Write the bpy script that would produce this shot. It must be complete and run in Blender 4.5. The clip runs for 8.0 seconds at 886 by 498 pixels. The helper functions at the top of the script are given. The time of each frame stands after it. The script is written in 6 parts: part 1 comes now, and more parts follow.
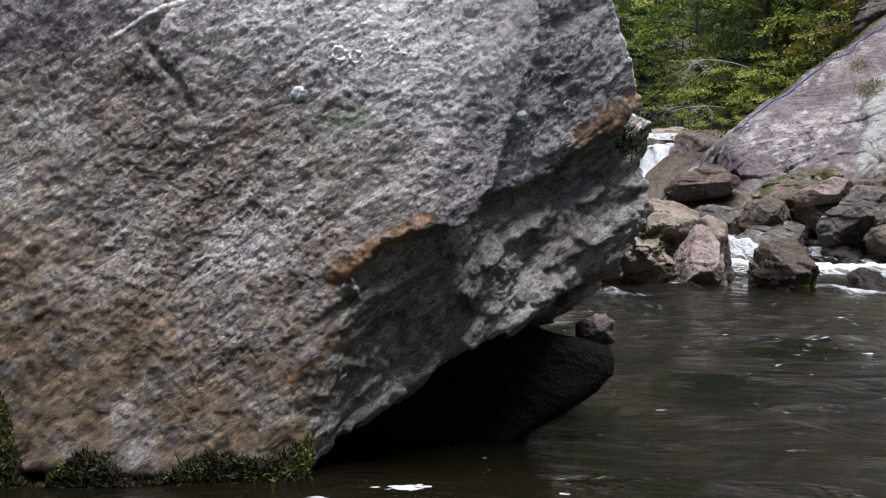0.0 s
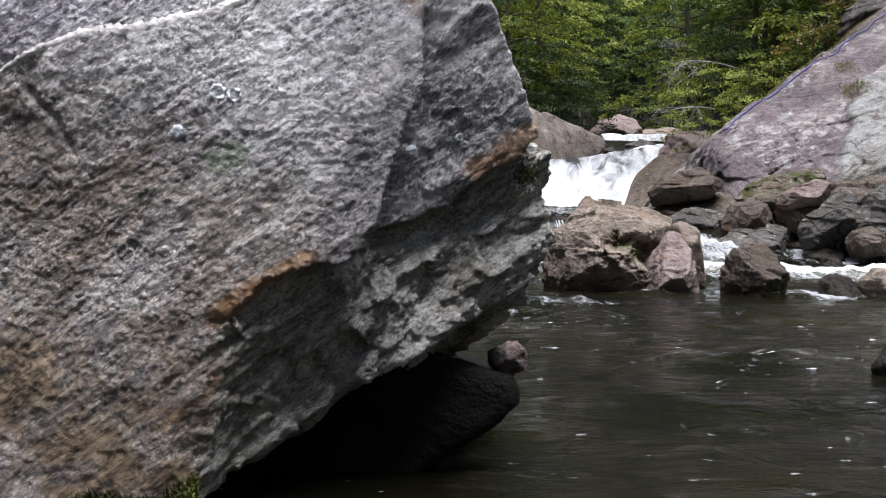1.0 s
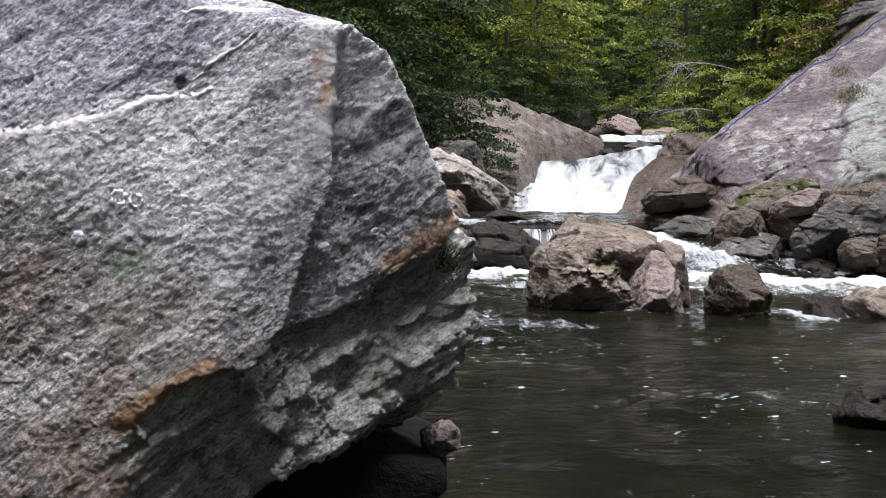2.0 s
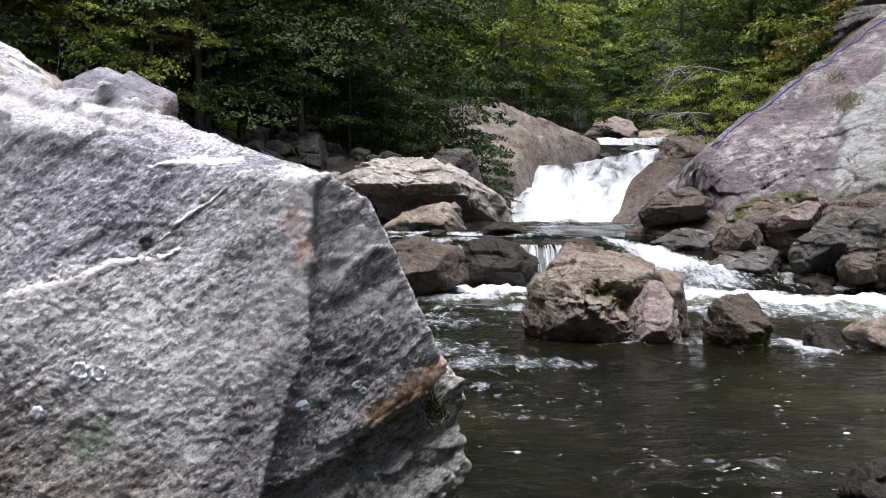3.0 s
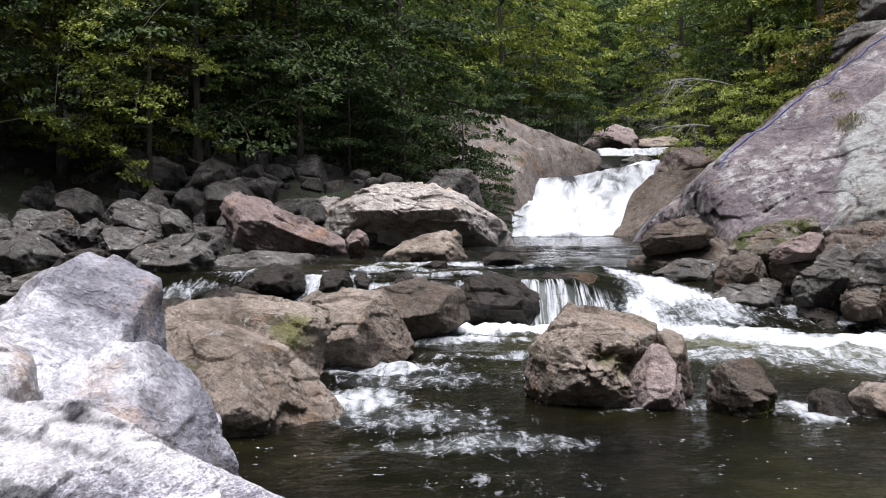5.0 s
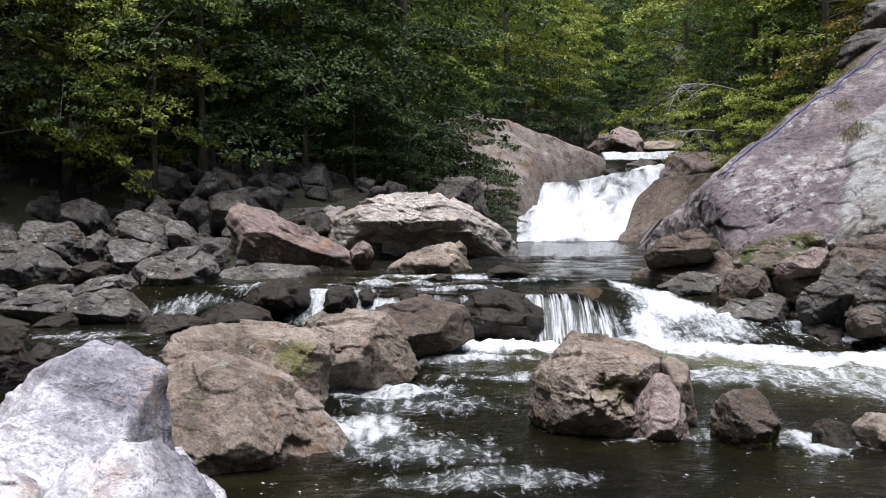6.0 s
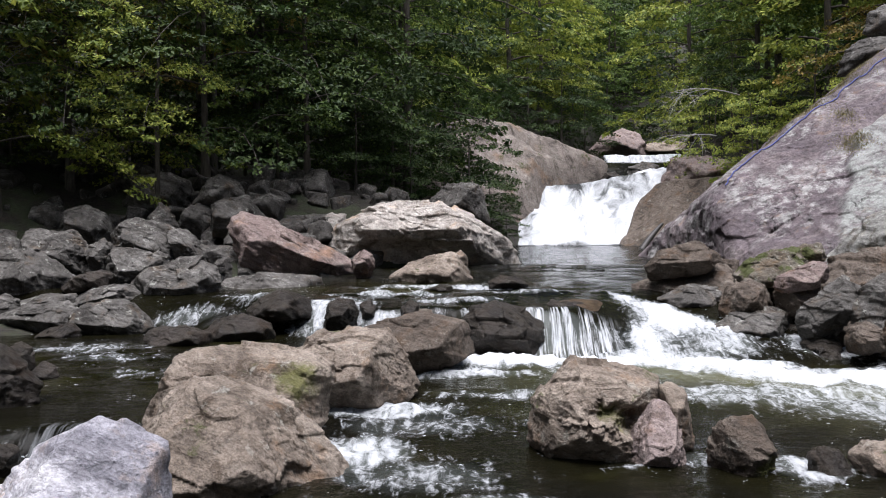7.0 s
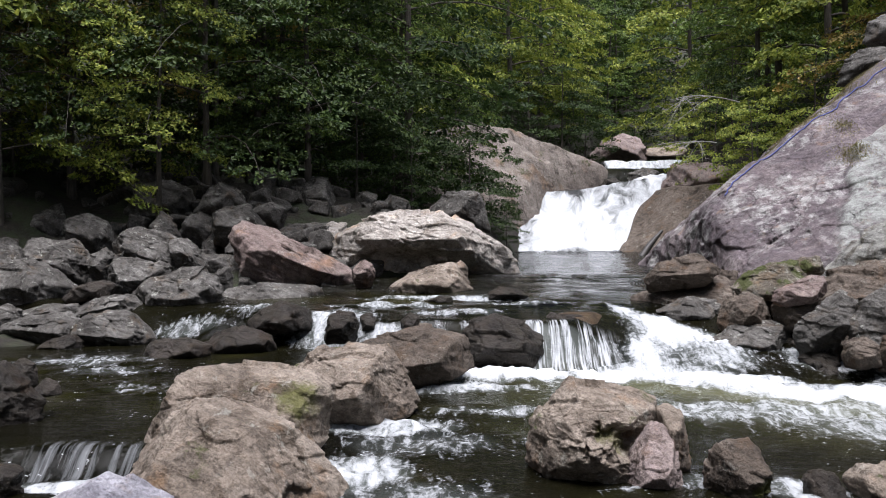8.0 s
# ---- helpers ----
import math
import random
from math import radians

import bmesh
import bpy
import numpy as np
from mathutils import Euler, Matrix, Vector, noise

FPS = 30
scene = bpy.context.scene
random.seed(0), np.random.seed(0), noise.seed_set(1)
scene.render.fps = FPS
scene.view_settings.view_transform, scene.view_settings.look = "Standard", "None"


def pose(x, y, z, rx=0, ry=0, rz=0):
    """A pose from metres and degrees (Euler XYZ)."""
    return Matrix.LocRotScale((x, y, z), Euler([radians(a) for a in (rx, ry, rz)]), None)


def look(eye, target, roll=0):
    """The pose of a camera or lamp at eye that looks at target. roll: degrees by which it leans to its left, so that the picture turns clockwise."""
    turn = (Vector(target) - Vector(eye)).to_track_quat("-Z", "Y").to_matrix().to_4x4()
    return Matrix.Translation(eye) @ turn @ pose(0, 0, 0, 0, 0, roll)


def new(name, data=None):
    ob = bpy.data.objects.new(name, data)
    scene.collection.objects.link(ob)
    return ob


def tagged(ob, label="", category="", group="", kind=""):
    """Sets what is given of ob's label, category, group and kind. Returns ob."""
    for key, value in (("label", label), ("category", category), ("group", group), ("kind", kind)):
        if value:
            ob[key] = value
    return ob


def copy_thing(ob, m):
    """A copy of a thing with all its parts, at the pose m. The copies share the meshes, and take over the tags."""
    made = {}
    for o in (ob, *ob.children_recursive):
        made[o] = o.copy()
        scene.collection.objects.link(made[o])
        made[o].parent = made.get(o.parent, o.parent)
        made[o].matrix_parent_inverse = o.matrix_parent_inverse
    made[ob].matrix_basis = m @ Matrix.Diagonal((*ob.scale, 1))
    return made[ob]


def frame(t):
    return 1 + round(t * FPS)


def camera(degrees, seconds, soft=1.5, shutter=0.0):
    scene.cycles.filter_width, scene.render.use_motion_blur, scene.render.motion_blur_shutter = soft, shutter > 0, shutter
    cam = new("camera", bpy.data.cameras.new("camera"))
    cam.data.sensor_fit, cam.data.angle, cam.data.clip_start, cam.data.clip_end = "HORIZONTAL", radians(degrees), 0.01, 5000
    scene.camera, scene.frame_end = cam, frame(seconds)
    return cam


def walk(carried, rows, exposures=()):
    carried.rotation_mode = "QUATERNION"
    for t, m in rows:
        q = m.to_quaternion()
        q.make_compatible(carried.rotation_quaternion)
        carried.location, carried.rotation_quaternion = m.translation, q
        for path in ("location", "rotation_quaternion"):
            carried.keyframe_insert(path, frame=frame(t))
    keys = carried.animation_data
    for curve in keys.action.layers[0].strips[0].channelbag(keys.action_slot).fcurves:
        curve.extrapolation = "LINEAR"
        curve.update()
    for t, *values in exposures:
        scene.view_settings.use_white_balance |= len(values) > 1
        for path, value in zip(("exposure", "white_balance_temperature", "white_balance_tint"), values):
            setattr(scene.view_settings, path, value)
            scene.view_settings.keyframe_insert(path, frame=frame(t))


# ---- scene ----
cam = camera(47.8, 8.0, 1.0)
METRES, EYE, TILT, LEAN, TURN = 2.2, 0.5, -1.3, -1.0, 0.0
ROWS = [
    (0.0, 0.0, 0.0, 0.0, -0.0, 0.0, -0.0),
    (0.5, 0.0453, -0.002, 0.0087, -0.15, 0.07, 0.2),
    (1.0, 0.097, 0.0019, 0.0308, -0.27, 0.05, 0.38),
    (1.5, 0.147, 0.0062, 0.0687, -0.24, -0.05, 0.4),
    (2.0, 0.1779, 0.0164, 0.1216, -0.15, -0.09, 0.45),
    (3.5, 0.1918, 0.0945, 0.3275, -0.43, -0.18, 1.25),
    (4.0, 0.1938, 0.1081, 0.394, -0.47, -0.1, 1.47),
    (4.5, 0.201, 0.1208, 0.4558, -0.34, -0.06, 1.51),
    (6.0, 0.2136, 0.1092, 0.6458, 0.1, -0.17, 1.57),
    (6.5, 0.2182, 0.0941, 0.7081, 0.19, -0.2, 1.5),
    (7.0, 0.2257, 0.0763, 0.7661, 0.22, -0.34, 1.36),
    (7.5, 0.2287, 0.0557, 0.8155, 0.2, -0.37, 1.23),
    (8.0, 0.2311, 0.0333, 0.8577, 0.25, -0.28, 1.18),
]
walk(cam, [(t, pose(0, 0, EYE, TILT, LEAN, TURN) @ pose(METRES * x, METRES * y, METRES * z, 90 + pitch, roll, yaw)) for t, x, y, z, yaw, pitch, roll in ROWS],
     exposures=[(0.0, 0.5, 6200, 16), (8.0, 0.46, 6200, 16)])

# thin bright overcast over the valley, the veiled sun high behind
world = bpy.data.worlds.new("world")
scene.world = world
world.use_nodes = True
wn = world.node_tree.nodes
sky = wn.new("ShaderNodeTexSky")
sky.sky_type, sky.sun_disc = "NISHITA", False
SUN_UP, SUN_ROUND = radians(78), radians(172)
sky.sun_elevation, sky.sun_rotation = SUN_UP, SUN_ROUND
world.node_tree.links.new(sky.outputs[0], wn["Background"].inputs[0])
wn["Background"].inputs[1].default_value = 0.041
sun = new("sun", bpy.data.lights.new("sun", "SUN"))
sun.data.energy, sun.data.angle, sun.data.color = 6.6, radians(44), (1.0, 0.985, 0.97)
sun_way = Vector((math.sin(SUN_ROUND) * math.cos(SUN_UP), math.cos(SUN_ROUND) * math.cos(SUN_UP), math.sin(SUN_UP)))
sun.matrix_world = look(sun_way * 50, (0, 0, 0))


# ---- noise in numpy ----
def lattice(ix, iy, iz, seed):
    h = (ix * 374761393 + iy * 668265263 + iz * 2147483647 + seed * 974634777) & 0xFFFFFFFF
    h = ((h ^ (h >> 13)) * 1274126177) & 0xFFFFFFFF
    h = ((h ^ (h >> 16)) * 2246822519) & 0xFFFFFFFF
    return ((h ^ (h >> 15)) & 0xFFFF) / 32767.5 - 1.0


def vnoise(p, seed=0):
    """Smooth value noise, about -1 to 1, at the points p (n x 3)."""
    i = np.floor(p).astype(np.int64)
    f = p - i
    f = f * f * f * (f * (f * 6 - 15) + 10)
    out = np.zeros(len(p))
    for dx in (0, 1):
        for dy in (0, 1):
            for dz in (0, 1):
                w = (f[:, 0] if dx else 1 - f[:, 0]) * (f[:, 1] if dy else 1 - f[:, 1]) * (f[:, 2] if dz else 1 - f[:, 2])
                out += w * lattice(i[:, 0] + dx, i[:, 1] + dy, i[:, 2] + dz, seed)
    return out


def fbm(p, octaves=4, seed=0, gain=0.5):
    total, amp, q = np.zeros(len(p)), 1.0, p.copy()
    for o in range(octaves):
        total += amp * vnoise(q, seed + o)
        q, amp = q * 2.03 + 7.1, amp * gain
    return total


def ridged(p, octaves=3, seed=0):
    total, amp, q = np.zeros(len(p)), 1.0, p.copy()
    for o in range(octaves):
        total += amp * (1 - 2 * np.abs(vnoise(q, seed + o)))
        q, amp = q * 2.1 + 3.7, amp * 0.5
    return total


def facets(p, seed=0):
    """Broken planes, about -1 to 1: each cell of space carries a tilted plane of its own."""
    i = np.floor(p - 0.5).astype(np.int64)
    best, cell, seat = np.full(len(p), 99.0), i.copy(), np.zeros_like(p)
    for dx in (0, 1):
        for dy in (0, 1):
            for dz in (0, 1):
                c = i + np.array((dx, dy, dz))
                f = c + 0.5 + 0.33 * np.stack([lattice(c[:, 0], c[:, 1], c[:, 2], seed + k) for k in range(3)], 1)
                d = ((p - f) ** 2).sum(1)
                near = d < best
                best = np.where(near, d, best)
                cell[near], seat[near] = c[near], f[near]
    tilt = np.stack([lattice(cell[:, 0], cell[:, 1], cell[:, 2], seed + k) for k in (3, 4, 5)], 1)
    return ((p - seat) * tilt).sum(1) * 0.9 + 0.45 * lattice(cell[:, 0], cell[:, 1], cell[:, 2], seed + 6)


def smooth(a, b, x):
    t = np.clip((x - a) / (b - a), 0, 1)
    return t * t * (3 - 2 * t)


# ---- mesh helpers ----
def mesh_of(name, verts, faces, material, smooth_shade=True):
    me = bpy.data.meshes.new(name)
    faces = np.asarray(faces)
    n, k = faces.shape
    me.vertices.add(len(verts))
    me.vertices.foreach_set("co", np.asarray(verts, dtype=np.float32).ravel())
    me.loops.add(n * k)
    me.loops.foreach_set("vertex_index", faces.ravel().astype(np.int32))
    me.polygons.add(n)
    me.polygons.foreach_set("loop_start", (np.arange(n) * k).astype(np.int32))
    me.update(calc_edges=True)
    me.polygons.foreach_set("use_smooth", np.full(n, smooth_shade))
    me.materials.append(material)
    me.validate()
    return me


def attribute(me, name, values):
    me.attributes.new(name, "FLOAT", "POINT").data.foreach_set("value", np.asarray(values, dtype=np.float32))


def part(name, me, parent, label=""):
    ob = new(name, me)
    ob.parent = parent
    return tagged(ob, label)


def leaned(dirs, way):
    """Directions of a ball crowded towards one side, where the surface wants finer detail."""
    d = dirs + np.array(way)
    return d / np.linalg.norm(d, axis=1)[:, None]


BALLS = {}


def ball(level):
    if level not in BALLS:
        bm = bmesh.new()
        bmesh.ops.create_icosphere(bm, subdivisions=level, radius=1.0)
        BALLS[level] = (np.array([v.co[:] for v in bm.verts]), np.array([[v.index for v in f.verts] for f in bm.faces]))
        bm.free()
    return BALLS[level]


# ---- materials ----
class Nodes:
    """A short way to write node trees."""

    def __init__(self, name):
        self.mat = bpy.data.materials.new(name)
        self.mat.use_nodes = True
        self.tree = self.mat.node_tree
        self.bsdf = self.tree.nodes["Principled BSDF"]

    def put(self, target, value):
        if isinstance(value, bpy.types.NodeSocket):
            self.tree.links.new(value, target)
        else:
            target.default_value = value

    def node(self, kind, **inputs):
        n = self.tree.nodes.new("ShaderNode" + kind)
        for k, v in inputs.items():
            self.put(n.inputs[k.replace("_", " ")], v)
        return n

    def coords(self, spread=True):
        base = self.node("TexCoord").outputs["Object"]
        if not spread:
            return base
        info = self.node("ObjectInfo").outputs["Random"]
        shift = self.math("MULTIPLY", info, 37.0)
        return self.vmath("ADD", base, shift)

    def math(self, op, a, b=0.0, c=0.0):
        n = self.tree.nodes.new("ShaderNodeMath")
        n.operation = op
        for s, v in zip(n.inputs, (a, b, c)):
            self.put(s, v)
        return n.outputs[0]

    def vmath(self, op, a, b):
        n = self.tree.nodes.new("ShaderNodeVectorMath")
        n.operation = op
        for s, v in zip(n.inputs, (a, b)):
            self.put(s, v)
        return n.outputs[0]

    def mapped(self, vector, scale=(1, 1, 1), turn=(0, 0, 0)):
        n = self.node("Mapping", Vector=vector)
        n.vector_type = "TEXTURE"
        n.inputs["Scale"].default_value = [1 / k for k in scale]
        n.inputs["Rotation"].default_value = [radians(a) for a in turn]
        return n.outputs[0]

    def noise(self, vector, scale, detail=4.0, rough=0.55, distortion=0.0):
        n = self.node("TexNoise", Vector=vector, Scale=scale, Detail=detail, Roughness=rough, Distortion=distortion)
        return n.outputs["Fac"]

    def ramp(self, value, *stops):
        n = self.node("ValToRGB", Fac=value)
        e = n.color_ramp.elements
        while len(e) < len(stops):
            e.new(0.5)
        for el, (pos, col) in zip(e, stops):
            el.position = pos
            el.color = (*col, 1) if isinstance(col, tuple) else (col, col, col, 1)
        return n.outputs[0]

    def mix(self, fac, a, b, mode="MIX"):
        n = self.tree.nodes.new("ShaderNodeMix")
        n.data_type, n.blend_type = "RGBA", mode
        self.put(n.inputs[0], fac)
        for s, v in ((n.inputs[6], a), (n.inputs[7], b)):
            self.put(s, (*v, 1) if isinstance(v, tuple) and len(v) == 3 else v)
        return n.outputs[2]

    def attr(self, name):
        n = self.tree.nodes.new("ShaderNodeAttribute")
        n.attribute_name = name
        return n.outputs["Fac"]

    def bump(self, height, distance, strength=1.0, under=None):
        n = self.node("Bump", Height=height, Distance=distance, Strength=strength)
        if under is not None:
            self.tree.links.new(under, n.inputs["Normal"])
        return n.outputs[0]

    def done(self, colour, rough, normal=None, **more):
        self.put(self.bsdf.inputs["Base Color"], (*colour, 1) if isinstance(colour, tuple) else colour)
        self.put(self.bsdf.inputs["Roughness"], rough)
        if normal is not None:
            self.put(self.bsdf.inputs["Normal"], normal)
        for k, v in more.items():
            self.put(self.bsdf.inputs[k.replace("_", " ")], v)
        return self.mat


def rock_material(name, light, mid, dark, tint, grain=1.0, rough=0.8, moss=0.0, lichen=0.3, turn=(0, 25, 0), spread=0.16):
    """Weathered bedded rock: blotches, bedding streaks, speckle, lichen and moss patches, fine relief."""
    m = Nodes(name)
    p = m.coords()
    blotch = m.noise(p, 1.1 * grain, 6, 0.62, 0.5)
    bed = m.noise(m.mapped(p, (1.2, 1.2, 6), turn), 2.2 * grain, 7, 0.66, 0.3)
    speck = m.noise(p, 40 * grain, 4, 0.7)
    c = m.ramp(blotch, (0.46 - spread, dark), (0.46, mid), (0.46 + spread, light))
    c = m.mix(m.ramp(bed, (0.44, 0.0), (0.6, 0.85)), c, tint)
    stain = m.noise(m.mapped(p, (1.5, 1.5, 0.7)), 1.9 * grain, 7, 0.7, 0.8)
    c = m.mix(m.ramp(stain, (0.53, 0.0), (0.63, 0.75)), c, tuple(v * f for v, f in zip(dark, (0.62, 0.55, 0.46))))
    c = m.mix(m.ramp(m.noise(p, 1.7 * grain, 6, 0.68), (0.56, 0.0), (0.66, 0.55)), c, tuple(v * f for v, f in zip(mid, (1.25, 0.92, 0.62))))
    c = m.mix(0.55, c, m.ramp(speck, (0.32, 0.45), (0.5, 0.97), (0.68, 1.5)), "MULTIPLY")
    c = m.mix(0.6, c, m.ramp(m.noise(p, 9 * grain, 6, 0.7), (0.36, 0.5), (0.5, 1.0), (0.64, 1.4)), "MULTIPLY")
    pits = m.noise(m.mapped(p, (1, 1, 2.4), turn), 6 * grain, 6, 0.72)
    c = m.mix(m.ramp(pits, (0.31, 0.7), (0.38, 0.0)), c, tuple(v * 0.4 for v in dark))
    lines = m.noise(m.mapped(p, (0.8, 0.8, 5.5), turn), 1.5 * grain, 6, 0.6, 0.7)
    seams = m.math("MULTIPLY", m.ramp(m.math("ABSOLUTE", m.math("SUBTRACT", lines, 0.5)), (0.0, 0.35), (0.008, 0.0)), m.ramp(m.noise(p, 1.6 * grain, 4), (0.48, 0.0), (0.58, 1.0)))
    c = m.mix(seams, c, tuple(v * 0.3 for v in dark))
    if lichen:
        spots = m.math("MULTIPLY", m.ramp(m.noise(p, 5 * grain, 6, 0.75), (0.58, 0.0), (0.64, lichen)), m.ramp(m.noise(p, 0.9 * grain), (0.4, 0.0), (0.6, 1.0)))
        c = m.mix(spots, c, (0.52, 0.53, 0.47))
    if moss:
        up = m.tree.nodes.new("ShaderNodeSeparateXYZ")
        m.put(up.inputs[0], m.node("NewGeometry").outputs["Normal"])
        grow = m.math("ADD", m.noise(p, 2.3 * grain, 6, 0.65), m.math("MULTIPLY", up.outputs["Z"], 0.06))
        mossy = m.ramp(grow, (0.66 - moss * 0.2, 0.0), (0.72 - moss * 0.2, 0.9))
        c = m.mix(mossy, c, m.mix(m.noise(p, 26), (0.025, 0.035, 0.012), (0.09, 0.1, 0.025)))
    patch = m.ramp(m.math("ADD", m.attr("patch"), m.math("MULTIPLY", m.math("SUBTRACT", m.noise(p, 6, 7, 0.72), 0.5), 1.5)), (0.5, 0.0), (0.85, 0.8))
    c = m.mix(patch, c, m.mix(m.noise(p, 19, 5, 0.7), (0.025, 0.035, 0.01), (0.17, 0.17, 0.035)))
    b = m.bump(m.noise(p, 5 * grain, 9, 0.66), 0.085 / grain, 0.8)
    b = m.bump(bed, 0.05 / grain, 0.8, b)
    b = m.bump(speck, 0.016 / grain, 0.8, b)
    return m.done(c, m.math("ADD", m.math("MULTIPLY", blotch, 0.2), rough - 0.1), b, Specular_IOR_Level=0.22)


ROCK = {
    "near": rock_material("near_granite", (0.740, 0.730, 0.750), (0.440, 0.432, 0.460), (0.210, 0.205, 0.230), (0.340, 0.332, 0.365), 1.35, 0.75, 0, 0.2, spread=0.09),
    "tan": rock_material("tan_river_rock", (0.310, 0.262, 0.215), (0.195, 0.160, 0.129), (0.088, 0.070, 0.054), (0.225, 0.183, 0.145), 1.0, 0.8, 0.03, 0.35, spread=0.11),
    "mossy": rock_material("mossy_rock", (0.204, 0.180, 0.150), (0.132, 0.120, 0.096), (0.072, 0.060, 0.048), (0.150, 0.126, 0.096), 1.0, 0.85, 0.65, 0.5),
    "brown": rock_material("brown_rock", (0.155, 0.128, 0.105), (0.092, 0.074, 0.059), (0.040, 0.032, 0.025), (0.100, 0.078, 0.060), 1.0, 0.75, 0.0, 0.3),
    "pink": rock_material("pinkish_rock", (0.303, 0.246, 0.224), (0.239, 0.188, 0.173), (0.145, 0.116, 0.109), (0.260, 0.209, 0.196), 1.3, 0.8, 0.0, 0.2),
    "rose": rock_material("rose_bedded_rock", (0.279, 0.225, 0.200), (0.218, 0.170, 0.152), (0.109, 0.085, 0.079), (0.182, 0.134, 0.122), 0.8, 0.8, 0.0, 0.3, (0, 30, 0)),
    "pale": rock_material("pale_bedded_rock", (0.530, 0.490, 0.445), (0.420, 0.385, 0.345), (0.210, 0.187, 0.165), (0.330, 0.295, 0.260), 0.6, 0.8, 0.0, 0.4, (0, 18, 0)),
    "gray": rock_material("gray_rock", (0.165, 0.157, 0.145), (0.078, 0.073, 0.066), (0.026, 0.024, 0.022), (0.075, 0.069, 0.061), 1.3, 0.75, 0.0, 0.5),
    "lich": rock_material("lichen_gray_rock", (0.303, 0.303, 0.275), (0.231, 0.231, 0.209), (0.145, 0.138, 0.130), (0.217, 0.209, 0.196), 0.8, 0.85, 0.15, 0.8),
    "slope": rock_material("slope_bedrock", (0.260, 0.231, 0.201), (0.176, 0.149, 0.130), (0.063, 0.056, 0.048), (0.211, 0.179, 0.156), 0.42, 0.75, 0.1, 0.3, (0, 20, 0)),
    "tawny": rock_material("tawny_wet_rock", (0.085, 0.058, 0.033), (0.052, 0.035, 0.021), (0.024, 0.017, 0.011), (0.06, 0.04, 0.022), 1.0, 0.4, 0.0, 0.0),
    # near-black wet rock: the overhang's shade is in the base colour
    "shaded_foot": rock_material("overhang_shade_rock", (0.016, 0.015, 0.012), (0.011, 0.01, 0.008), (0.006, 0.006, 0.005), (0.012, 0.011, 0.008), 1.2, 0.85, 0.0, 0.0),
    "wet": rock_material("wet_dark_rock", (0.048, 0.040, 0.034), (0.030, 0.026, 0.022), (0.014, 0.012, 0.011), (0.036, 0.030, 0.022), 1.2, 0.42, 0.0, 0.0),
}


# ---- rocks: a block cut by planes, chipped, bedded and roughened ----
def cut_radius(dirs, planes, sharp):
    n = np.array([p[:3] for p in planes])
    d = np.array([p[3] for p in planes])
    u = np.clip(dirs @ n.T, 0, None) / d
    most = u.max(1)
    return 1.0 / (most * ((u / most[:, None]) ** sharp).sum(1) ** (1.0 / sharp))


